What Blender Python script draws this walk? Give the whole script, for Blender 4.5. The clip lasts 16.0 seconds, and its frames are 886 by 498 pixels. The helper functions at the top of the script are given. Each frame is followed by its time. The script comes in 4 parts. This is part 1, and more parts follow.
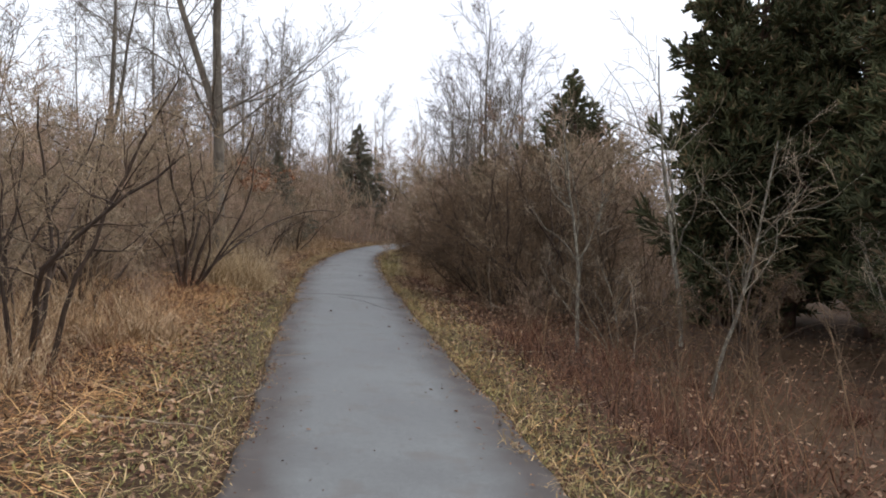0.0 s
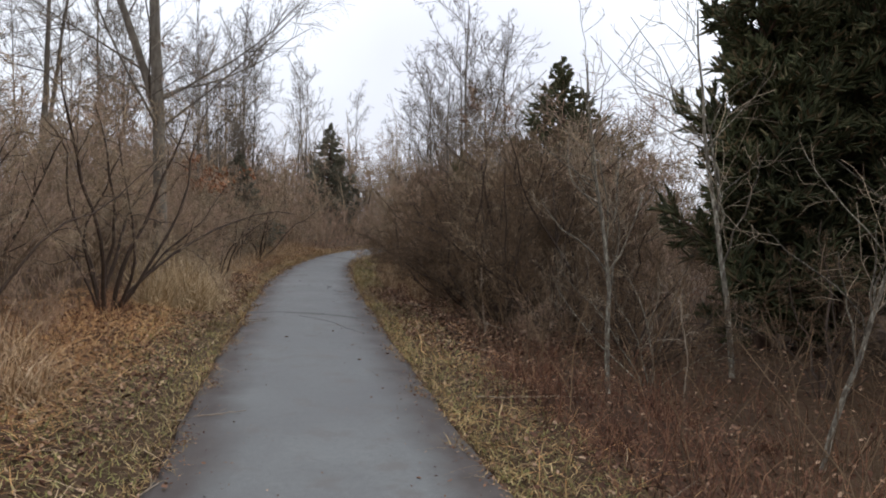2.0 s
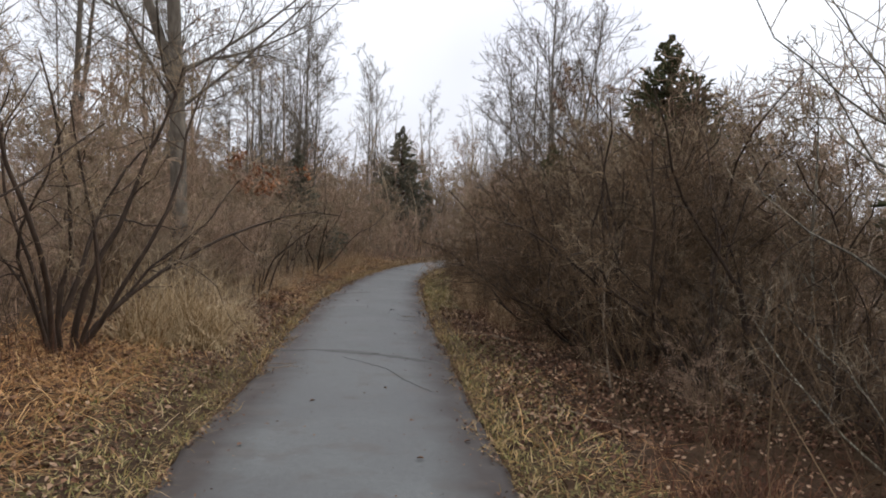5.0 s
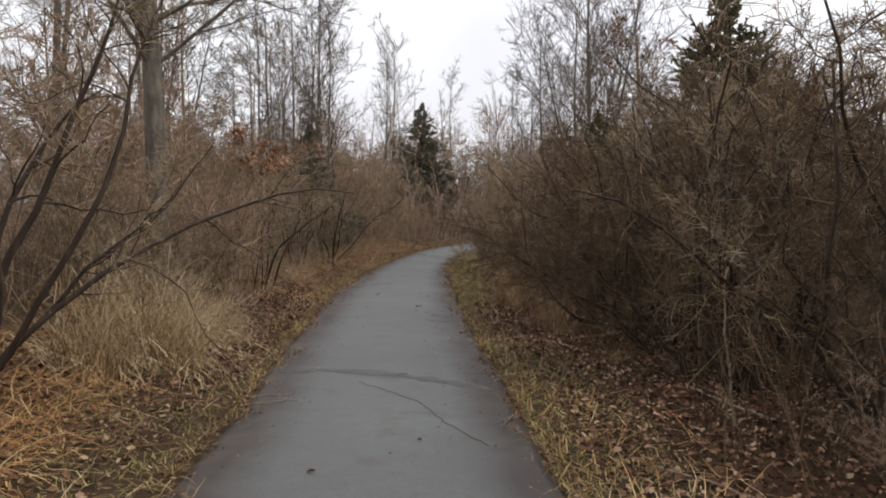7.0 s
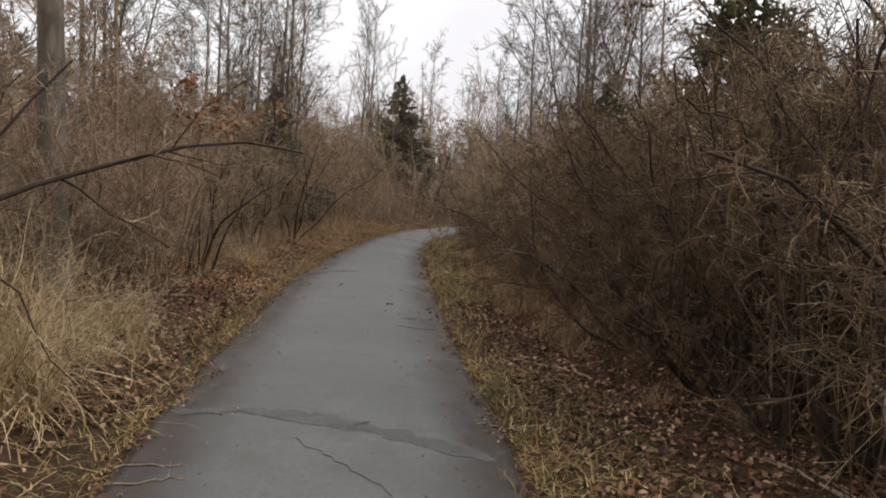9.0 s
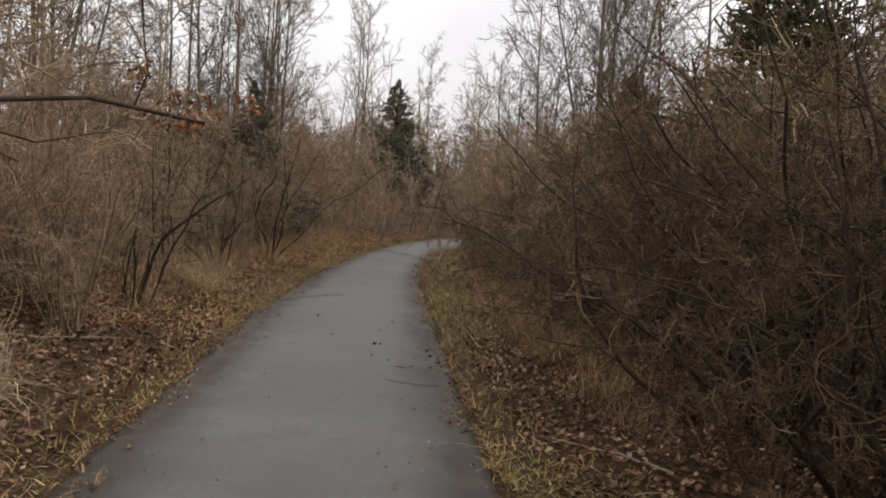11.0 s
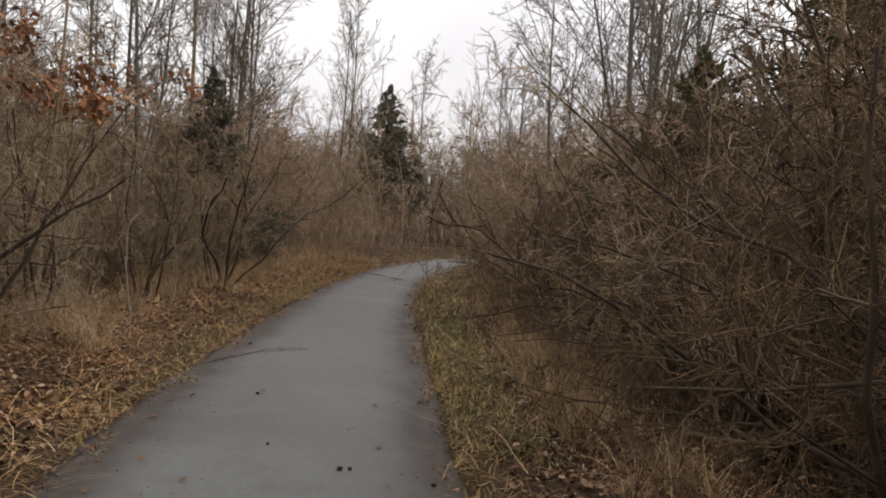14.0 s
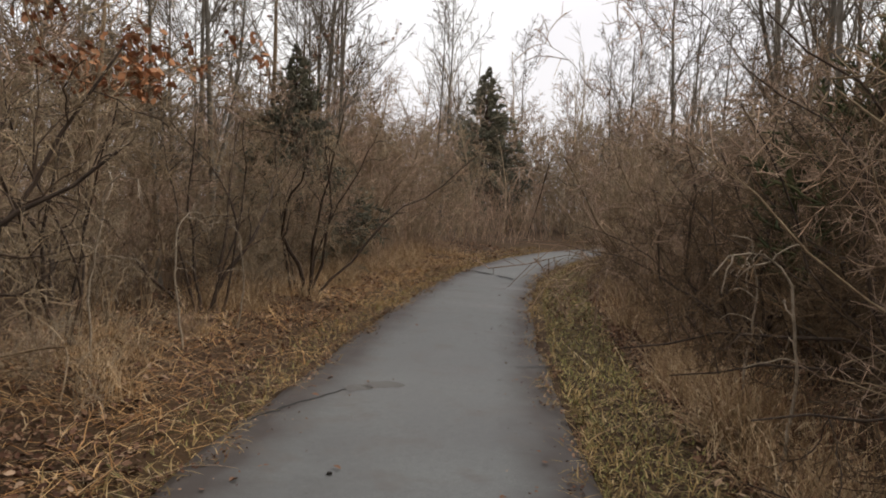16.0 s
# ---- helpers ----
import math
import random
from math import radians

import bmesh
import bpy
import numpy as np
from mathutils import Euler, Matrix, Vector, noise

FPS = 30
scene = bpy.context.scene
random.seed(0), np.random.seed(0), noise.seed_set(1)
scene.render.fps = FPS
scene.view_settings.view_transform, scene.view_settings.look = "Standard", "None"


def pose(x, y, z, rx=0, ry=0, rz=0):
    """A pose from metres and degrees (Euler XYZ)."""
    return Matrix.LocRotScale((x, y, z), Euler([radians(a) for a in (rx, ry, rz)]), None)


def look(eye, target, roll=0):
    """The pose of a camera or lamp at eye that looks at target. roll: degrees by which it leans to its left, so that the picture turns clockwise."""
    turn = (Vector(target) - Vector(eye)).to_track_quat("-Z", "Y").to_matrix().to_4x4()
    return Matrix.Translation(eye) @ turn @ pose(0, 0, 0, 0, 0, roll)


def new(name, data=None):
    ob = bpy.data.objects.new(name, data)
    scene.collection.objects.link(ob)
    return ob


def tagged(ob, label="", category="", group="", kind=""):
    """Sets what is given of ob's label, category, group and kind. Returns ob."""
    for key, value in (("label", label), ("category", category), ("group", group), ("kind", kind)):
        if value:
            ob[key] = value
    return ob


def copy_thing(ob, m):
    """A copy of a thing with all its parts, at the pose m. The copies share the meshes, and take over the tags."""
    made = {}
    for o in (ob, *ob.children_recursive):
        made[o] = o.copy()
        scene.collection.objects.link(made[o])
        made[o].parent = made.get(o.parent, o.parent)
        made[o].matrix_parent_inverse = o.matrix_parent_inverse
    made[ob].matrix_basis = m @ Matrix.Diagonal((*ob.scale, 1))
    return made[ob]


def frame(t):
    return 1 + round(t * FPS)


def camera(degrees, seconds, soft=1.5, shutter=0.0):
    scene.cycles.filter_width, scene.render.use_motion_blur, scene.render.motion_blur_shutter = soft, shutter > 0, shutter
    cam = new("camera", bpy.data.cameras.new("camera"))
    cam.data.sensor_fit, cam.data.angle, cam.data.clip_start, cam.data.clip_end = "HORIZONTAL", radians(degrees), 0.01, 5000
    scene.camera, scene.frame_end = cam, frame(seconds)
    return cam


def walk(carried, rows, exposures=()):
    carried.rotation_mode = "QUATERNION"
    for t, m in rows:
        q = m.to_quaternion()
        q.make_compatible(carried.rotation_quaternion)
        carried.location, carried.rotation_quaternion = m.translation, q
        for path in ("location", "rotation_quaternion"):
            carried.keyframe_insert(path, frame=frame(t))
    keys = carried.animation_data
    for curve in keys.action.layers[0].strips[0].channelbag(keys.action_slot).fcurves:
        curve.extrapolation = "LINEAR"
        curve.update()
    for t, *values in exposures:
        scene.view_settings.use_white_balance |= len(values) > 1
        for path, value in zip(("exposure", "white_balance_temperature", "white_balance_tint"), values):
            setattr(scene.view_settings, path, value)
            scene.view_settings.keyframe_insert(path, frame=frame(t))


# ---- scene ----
cam = camera(59.7, 16.0, 1.9)
METRES, EYE, TILT, LEAN, TURN = 18.0, 1.65, -2.4, -1.5, 0.0
ROWS = [
    (0.0, 0.0, 0.0, 0.0, 0.0, 0.0, 0.0),
    (0.5, -0.0038, 0.0345, 0.0004, -0.09, -0.51, 2.53),
    (1.0, -0.0048, 0.068, 0.0022, 1.27, -1.24, 0.59),
    (1.5, -0.0075, 0.1016, 0.0038, -2.9, -1.3, 1.47),
    (2.0, -0.0051, 0.1358, 0.0037, -1.77, 0.23, 0.79),
    (2.5, -0.0054, 0.1684, 0.0035, -1.16, -0.9, 1.18),
    (3.0, -0.0054, 0.2018, 0.0048, -2.35, -0.57, 1.94),
    (3.5, -0.0052, 0.235, 0.006, 1.2, -1.58, 0.82),
    (4.0, -0.01, 0.2685, 0.0073, 0.43, -0.85, 1.45),
    (4.5, -0.0124, 0.302, 0.0073, 2.85, 1.12, 0.03),
    (7.0, -0.0373, 0.4599, 0.0121, 5.19, -0.21, 1.52),
    (7.5, -0.0397, 0.4887, 0.013, 5.4, -1.11, 0.2),
    (8.0, -0.0451, 0.5189, 0.0149, 1.62, -2.36, 0.39),
    (8.5, -0.0479, 0.5519, 0.0154, 2.79, -0.56, -1.17),
    (9.0, -0.0539, 0.5824, 0.0159, 3.15, -1.62, -1.58),
    (11.5, -0.0667, 0.7314, 0.0203, 2.76, -0.71, -1.24),
    (12.0, -0.0706, 0.761, 0.0216, 2.22, -3.01, 0.05),
    (12.5, -0.0712, 0.7924, 0.0238, 2.35, -1.44, -2.87),
    (13.0, -0.0762, 0.8233, 0.0251, -0.32, -1.29, -3.15),
    (13.5, -0.0789, 0.8538, 0.0252, 1.72, -0.4, -1.1),
    (14.0, -0.082, 0.8832, 0.0267, 2.29, 0.37, -1.75),
    (14.5, -0.0882, 0.9109, 0.0288, 2.11, -1.48, -1.13),
    (15.0, -0.0907, 0.94, 0.0293, 5.05, -0.91, -3.08),
    (15.5, -0.0966, 0.9665, 0.0306, 5.49, 0.56, -2.91),
    (16.0, -0.1026, 0.9909, 0.032, 9.6, -0.5, -0.58),
]
walk(cam, [(t, pose(0, 0, EYE, TILT, LEAN, TURN) @ pose(METRES * x, METRES * y, METRES * z, 90 + pitch, roll, yaw)) for t, x, y, z, yaw, pitch, roll in ROWS],
     [(0.0, 0.27, 6080, 9), (0.6, 0.04, 6080, 9), (4.5, 0.05, 6180, 9), (8.0, 0.05, 6600, 9), (12.5, -0.02, 6800, 9), (16.0, 0.07, 6800, 9)])

# ---- world, sun, exposure ----
world = bpy.data.worlds.new("overcast_sky")
scene.world = world
world.use_nodes = True
wt = world.node_tree
wt.nodes.clear()
w_out = wt.nodes.new("ShaderNodeOutputWorld")
w_bg = wt.nodes.new("ShaderNodeBackground")
w_sky = wt.nodes.new("ShaderNodeTexSky")
w_sky.sky_type = "NISHITA"
w_sky.sun_disc = False
w_sky.sun_elevation = radians(40)
w_sky.sun_rotation = radians(76)
w_sky.air_density, w_sky.dust_density, w_sky.ozone_density = 1.0, 4.0, 1.0
w_mix = wt.nodes.new("ShaderNodeMix")
w_mix.data_type = "RGBA"
w_mix.inputs[0].default_value = 0.9
w_coord = wt.nodes.new("ShaderNodeTexCoord")
w_noise = wt.nodes.new("ShaderNodeTexNoise")
w_noise.inputs["Scale"].default_value = 2.2
w_noise.inputs["Detail"].default_value = 3.0
w_ramp = wt.nodes.new("ShaderNodeValToRGB")
w_ramp.color_ramp.elements[0].position, w_ramp.color_ramp.elements[0].color = 0.3, (9.3, 9.15, 9.9, 1)
w_ramp.color_ramp.elements[1].position, w_ramp.color_ramp.elements[1].color = 0.7, (12.0, 12.0, 12.2, 1)
wt.links.new(w_coord.outputs["Generated"], w_noise.inputs["Vector"])
wt.links.new(w_noise.outputs["Fac"], w_ramp.inputs["Fac"])
wt.links.new(w_sky.outputs["Color"], w_mix.inputs[6])
w_sep = wt.nodes.new("ShaderNodeSeparateXYZ")
wt.links.new(w_coord.outputs["Generated"], w_sep.inputs["Vector"])
w_rise = wt.nodes.new("ShaderNodeMapRange")
w_rise.inputs["From Min"].default_value, w_rise.inputs["From Max"].default_value = 0.0, 1.0
w_rise.inputs["To Min"].default_value, w_rise.inputs["To Max"].default_value = 0.86, 1.45
wt.links.new(w_sep.outputs["Z"], w_rise.inputs["Value"])
w_scale = wt.nodes.new("ShaderNodeVectorMath")
w_scale.operation = "SCALE"
wt.links.new(w_ramp.outputs["Color"], w_scale.inputs[0])
wt.links.new(w_rise.outputs["Result"], w_scale.inputs["Scale"])
wt.links.new(w_scale.outputs["Vector"], w_mix.inputs[7])
wt.links.new(w_mix.outputs[2], w_bg.inputs["Color"])
w_bg.inputs["Strength"].default_value = 0.104
wt.links.new(w_bg.outputs["Background"], w_out.inputs["Surface"])

sun = new("sun", bpy.data.lights.new("sun", "SUN"))
sun.data.energy, sun.data.angle, sun.data.color = 1.4, radians(25), (1.0, 0.97, 0.93)
sun.matrix_world = look((24, 6, 21), (0, 0, 0))


# ---- materials ----
def material(name, rough=0.8, spec=0.3):
    m = bpy.data.materials.new(name)
    m.use_nodes = True
    b = m.node_tree.nodes["Principled BSDF"]
    b.inputs["Roughness"].default_value = rough
    b.inputs["Specular IOR Level"].default_value = spec
    return m, m.node_tree, b


def noise_node(nt, scale, detail=4.0, vec=None, rough=0.6):
    n = nt.nodes.new("ShaderNodeTexNoise")
    n.inputs["Scale"].default_value, n.inputs["Detail"].default_value, n.inputs["Roughness"].default_value = scale, detail, rough
    if vec is not None:
        nt.links.new(vec, n.inputs["Vector"])
    return n


def ramp_node(nt, src, stops):
    r = nt.nodes.new("ShaderNodeValToRGB")
    e = r.color_ramp.elements
    while len(e) < len(stops):
        e.new(0.5)
    for k, (pos, col) in zip(e, stops):
        k.position, k.color = pos, (*col, 1)
    nt.links.new(src, r.inputs["Fac"])
    return r


def mix_node(nt, fac, a, b, mode="MIX"):
    m = nt.nodes.new("ShaderNodeMix")
    m.data_type, m.blend_type = "RGBA", mode
    for s, v in ((m.inputs[0], fac), (m.inputs[6], a), (m.inputs[7], b)):
        if isinstance(v, (int, float)):
            s.default_value = v
        elif isinstance(v, tuple):
            s.default_value = (*v, 1)
        else:
            nt.links.new(v, s)
    return m.outputs[2]


def bump(nt, b, height, strength, dist=0.01):
    n = nt.nodes.new("ShaderNodeBump")
    n.inputs["Strength"].default_value, n.inputs["Distance"].default_value = strength, dist
    nt.links.new(height, n.inputs["Height"])
    nt.links.new(n.outputs["Normal"], b.inputs["Normal"])


def coords(nt):
    return nt.nodes.new("ShaderNodeTexCoord").outputs["Object"]


def bark_material(name, stops, scale=18.0):
    """Bark: streaked noise along the stem, blotches at a second scale, a shade for each stem."""
    m, nt, b = material(name, 0.85, 0.2)
    c = coords(nt)
    mp = nt.nodes.new("ShaderNodeMapping")
    mp.inputs["Scale"].default_value = (1, 1, 0.3)
    nt.links.new(c, mp.inputs["Vector"])
    fine = noise_node(nt, scale, 5, mp.outputs["Vector"])
    big = noise_node(nt, 1.3, 2, c)
    col = ramp_node(nt, fine.outputs["Fac"], stops).outputs["Color"]
    geo = nt.nodes.new("ShaderNodeNewGeometry")
    shade = ramp_node(nt, geo.outputs["Random Per Island"], [(0.0, (0.5, 0.48, 0.46)), (0.6, (0.9, 0.89, 0.87)), (0.9, (1.15, 1.12, 1.06)), (1.0, (1.6, 1.55, 1.42))])
    col = mix_node(nt, 1.0, col, shade.outputs["Color"], "MULTIPLY")
    blot = ramp_node(nt, big.outputs["Fac"], [(0.3, (0.8, 0.8, 0.82)), (0.7, (1.15, 1.1, 1.05))])
    col = mix_node(nt, 1.0, col, blot.outputs["Color"], "MULTIPLY")
    nt.links.new(col, b.inputs["Base Color"])
    bump(nt, b, fine.outputs["Fac"], 0.5, 0.006)
    return m


def scatter_material(name, stops, rough=0.85):
    """Blades and leaves: one shade for each piece."""
    m, nt, b = material(name, rough, 0.2)
    geo = nt.nodes.new("ShaderNodeNewGeometry")
    col = ramp_node(nt, geo.outputs["Random Per Island"], stops).outputs["Color"]
    n = noise_node(nt, 0.55, 3, coords(nt))
    patch = ramp_node(nt, n.outputs["Fac"], [(0.35, (0.75, 0.72, 0.7)), (0.65, (1.2, 1.15, 1.05))])
    nt.links.new(mix_node(nt, 1.0, col, patch.outputs["Color"], "MULTIPLY"), b.inputs["Base Color"])
    return m


BARK_SHRUB = bark_material("shrub_bark", [(0.3, (0.1416, 0.101, 0.0638)), (0.55, (0.27, 0.1994, 0.1299)), (0.8, (0.426, 0.3351, 0.2288))])
BARK_DARK = bark_material("dark_bark", [(0.3, (0.032, 0.022, 0.016)), (0.6, (0.068, 0.048, 0.035)), (0.85, (0.14, 0.105, 0.08))])
BARK_GREY = bark_material("grey_bark", [(0.3, (0.0833, 0.0711, 0.0582)), (0.55, (0.1666, 0.1469, 0.1201)), (0.8, (0.2758, 0.2448, 0.2041))], 14)
BARK_PALE = bark_material("lichen_bark", [(0.38, (0.091, 0.0768, 0.06)), (0.54, (0.208, 0.1894, 0.15)), (0.68, (0.468, 0.4608, 0.375))], 34)
BARK_CEDAR = bark_material("cedar_bark", [(0.3, (0.05, 0.03, 0.022)), (0.6, (0.11, 0.07, 0.05)), (0.85, (0.2, 0.14, 0.11))])
TWIG_BROWN = bark_material("brown_twig", [(0.3, (0.2219, 0.1684, 0.1092)), (0.6, (0.3335, 0.2622, 0.177)), (0.85, (0.4566, 0.3797, 0.2654))], 9)
TWIG_RED = bark_material("reddish_twig", [(0.3, (0.2861, 0.1991, 0.1463)), (0.6, (0.415, 0.3036, 0.2268)), (0.85, (0.5438, 0.4378, 0.3381))], 9)
# Brown twig darkened, with the thickets' shade put into its colour.
TWIG_SHADED = bark_material("shaded_twig", [(0.3, (0.1016, 0.0679, 0.04)), (0.6, (0.1569, 0.1074, 0.0644)), (0.85, (0.2278, 0.165, 0.1049))], 9)
TWIG_GREY = bark_material("grey_twig", [(0.3, (0.239, 0.192, 0.134)), (0.6, (0.359, 0.294, 0.215)), (0.85, (0.49, 0.416, 0.311))], 9)
CEDAR_LEAF = scatter_material("cedar_sprays", [(0.0, (0.0321, 0.0387, 0.0179)), (0.45, (0.0585, 0.0658, 0.0302)), (0.8, (0.0897, 0.089, 0.0434)), (1.0, (0.1416, 0.0968, 0.0548))])
# Haze over the far spruce is mixed into these paler greens.
SPRUCE_LEAF = scatter_material("spruce_sprays", [(0.0, (0.072, 0.075, 0.056)), (0.6, (0.122, 0.124, 0.092)), (1.0, (0.19, 0.17, 0.125))])
TWIG_TREE = bark_material("tree_twig", [(0.3, (0.1122, 0.094, 0.0736)), (0.6, (0.174, 0.1463, 0.1162)), (0.85, (0.2544, 0.223, 0.1805))], 9)
STRAW = scatter_material("dry_straw", [(0.0, (0.0944, 0.046, 0.0198)), (0.35, (0.2596, 0.1323, 0.0506)), (0.7, (0.4366, 0.2415, 0.1012)), (1.0, (0.6844, 0.4715, 0.242))])
STRAW_PALE = scatter_material("pale_grass", [(0.0, (0.22, 0.14, 0.076)), (0.5, (0.38, 0.265, 0.155)), (1.0, (0.58, 0.46, 0.31))])
STRAW_RUST = scatter_material("rusty_grass", [(0.0, (0.04, 0.018, 0.012)), (0.4, (0.088, 0.038, 0.022)), (0.75, (0.14, 0.066, 0.037)), (1.0, (0.26, 0.155, 0.09))])
STRAW_BLEACHED = scatter_material("bleached_grass", [(0.0, (0.27, 0.19, 0.1)), (0.5, (0.46, 0.35, 0.21)), (1.0, (0.66, 0.55, 0.38))])
TURF = scatter_material("tired_turf", [(0.0, (0.1088, 0.0768, 0.0325)), (0.4, (0.2112, 0.1472, 0.0625)), (0.75, (0.32, 0.2278, 0.105)), (1.0, (0.512, 0.384, 0.2125))])
TURF_GREEN = scatter_material("green_turf", [(0.0, (0.095, 0.096, 0.032)), (0.4, (0.172, 0.168, 0.058)), (0.75, (0.26, 0.236, 0.096)), (1.0, (0.42, 0.36, 0.19))])
LITTER = scatter_material("fallen_leaves", [(0.0, (0.046, 0.0225, 0.0145)), (0.4, (0.118, 0.0612, 0.039)), (0.75, (0.2, 0.115, 0.074)), (1.0, (0.42, 0.3, 0.21))])
OAK_LEAF = scatter_material("russet_leaves", [(0.0, (0.16, 0.06, 0.03)), (0.5, (0.3, 0.13, 0.062)), (1.0, (0.46, 0.25, 0.14))])
DULL_LEAF = scatter_material("withered_leaves", [(0.0, (0.088, 0.049, 0.0338)), (0.5, (0.184, 0.108, 0.0748)), (1.0, (0.4, 0.294, 0.234))])


def ground_material():
    m, nt, b = material("woodland_floor", 0.95, 0.15)
    c = coords(nt)
    cell = nt.nodes.new("ShaderNodeTexVoronoi")
    cell.inputs["Scale"].default_value = 16.0
    warp = noise_node(nt, 6.0, 3, c)
    nt.links.new(mix_node(nt, 0.12, c, warp.outputs["Color"]), cell.inputs["Vector"])
    sep = nt.nodes.new("ShaderNodeSeparateColor")
    nt.links.new(cell.outputs["Color"], sep.inputs["Color"])
    leaf = ramp_node(nt, sep.outputs["Red"], [(0.0, (0.0164, 0.0087, 0.00539)), (0.4, (0.0374, 0.0206, 0.012)), (0.75, (0.0654, 0.0384, 0.0223)), (1.0, (0.103, 0.0681, 0.0423))])
    fine = noise_node(nt, 45.0, 5, c)
    col = mix_node(nt, 0.55, leaf.outputs["Color"], ramp_node(nt, fine.outputs["Fac"], [(0.3, (0.0187, 0.0107, 0.00616)), (0.7, (0.0935, 0.0577, 0.0328))]).outputs["Color"])
    big = noise_node(nt, 0.45, 4, c)
    col = mix_node(nt, ramp_node(nt, big.outputs["Fac"], [(0.42, (0, 0, 0)), (0.62, (0.6, 0.6, 0.6))]).outputs["Color"], col, (0.0608, 0.0351, 0.0154))
    nt.links.new(col, b.inputs["Base Color"])
    add = nt.nodes.new("ShaderNodeMath")
    nt.links.new(cell.outputs["Distance"], add.inputs[0])
    nt.links.new(fine.outputs["Fac"], add.inputs[1])
    bump(nt, b, add.outputs[0], 0.8, 0.02)
    return m


def asphalt_material():
    m, nt, b = material("worn_asphalt", 0.7, 0.35)
    c = coords(nt)
    uv = nt.nodes.new("ShaderNodeUVMap")
    uv.uv_map = "across"
    sep = nt.nodes.new("ShaderNodeSeparateXYZ")
    nt.links.new(uv.outputs["UV"], sep.inputs["Vector"])
    grit = noise_node(nt, 260.0, 2, c)
    mid = noise_node(nt, 22.0, 5, c)
    big = noise_node(nt, 0.9, 4, c)
    base = ramp_node(nt, mid.outputs["Fac"], [(0.3, (0.102, 0.104, 0.102)), (0.55, (0.114, 0.116, 0.1135)), (0.75, (0.126, 0.128, 0.1245))]).outputs["Color"]
    base = mix_node(nt, 1.0, base, ramp_node(nt, big.outputs["Fac"], [(0.3, (0.72, 0.7, 0.69)), (0.7, (1.2, 1.21, 1.2))]).outputs["Color"], "MULTIPLY")
    base = mix_node(nt, 1.0, base, ramp_node(nt, grit.outputs["Fac"], [(0.3, (0.6, 0.6, 0.6)), (0.6, (1.15, 1.15, 1.15)), (0.8, (1.7, 1.65, 1.6))]).outputs["Color"], "MULTIPLY")
    # earth and moss have crept in from both edges, with a ragged line
    ragged = nt.nodes.new("ShaderNodeMath")
    ragged.operation = "MULTIPLY_ADD"
    nt.links.new(noise_node(nt, 2.6, 5, c).outputs["Fac"], ragged.inputs[0])
    ragged.inputs[1].default_value = 0.34
    nt.links.new(sep.outputs["X"], ragged.inputs[2])
    dirt = ramp_node(nt, ragged.outputs[0], [(0.68, (0, 0, 0)), (0.86, (0.5, 0.5, 0.5)), (0.98, (1, 1, 1))]).outputs["Color"]
    base = mix_node(nt, dirt, base, (0.046, 0.036, 0.031))
    patch = noise_node(nt, 3.1, 3, c)
    stain = ramp_node(nt, patch.outputs["Fac"], [(0.54, (0, 0, 0)), (0.68, (0.4, 0.4, 0.4))]).outputs["Color"]
    base = mix_node(nt, stain, base, (0.085, 0.068, 0.055))
    crumbs = nt.nodes.new("ShaderNodeTexVoronoi")
    crumbs.inputs["Scale"].default_value = 9.0
    nt.links.new(c, crumbs.inputs["Vector"])
    spot = ramp_node(nt, crumbs.outputs["Distance"], [(0.05, (0.75, 0.75, 0.75)), (0.11, (0, 0, 0))]).outputs["Color"]
    some = ramp_node(nt, noise_node(nt, 1.7, 2, c).outputs["Fac"], [(0.5, (0, 0, 0)), (0.6, (1, 1, 1))]).outputs["Color"]
    base = mix_node(nt, mix_node(nt, 1.0, spot, some, "MULTIPLY"), base, (0.05, 0.042, 0.036))
    nt.links.new(base, b.inputs["Base Color"])
    rr = ramp_node(nt, big.outputs["Fac"], [(0.3, (0.5, 0.5, 0.5)), (0.7, (0.75, 0.75, 0.75))])
    nt.links.new(rr.outputs["Color"], b.inputs["Roughness"])
    bump(nt, b, grit.outputs["Fac"], 0.2, 0.003)
    return m


def plain_material(name, lo, hi, rough=0.85, scale=20.0):
    m, nt, b = material(name, rough, 0.25)
    n = noise_node(nt, scale, 4, coords(nt))
    nt.links.new(ramp_node(nt, n.outputs["Fac"], [(0.3, lo), (0.7, hi)]).outputs["Color"], b.inputs["Base Color"])
    bump(nt, b, n.outputs["Fac"], 0.4, 0.004)
    return m


GROUND = ground_material()
ASPHALT = asphalt_material()
CRACK = plain_material("dark_crack", (0.014, 0.013, 0.012), (0.05, 0.047, 0.044), 0.9, 6.0)
SEAM = plain_material("dark_seam", (0.078, 0.075, 0.071), (0.112, 0.109, 0.104), 0.8, 6.0)
STAIN = plain_material("brown_stain", (0.094, 0.085, 0.077), (0.112, 0.107, 0.101), 0.85, 5.0)
WHITE_SCRAP = plain_material("white_scrap", (0.6, 0.58, 0.54), (0.8, 0.79, 0.77))
NUT = plain_material("dark_husk", (0.008, 0.007, 0.006), (0.03, 0.025, 0.02))
DEADWOOD = plain_material("dead_wood", (0.15, 0.115, 0.08), (0.36, 0.29, 0.215), 0.85, 30.0)

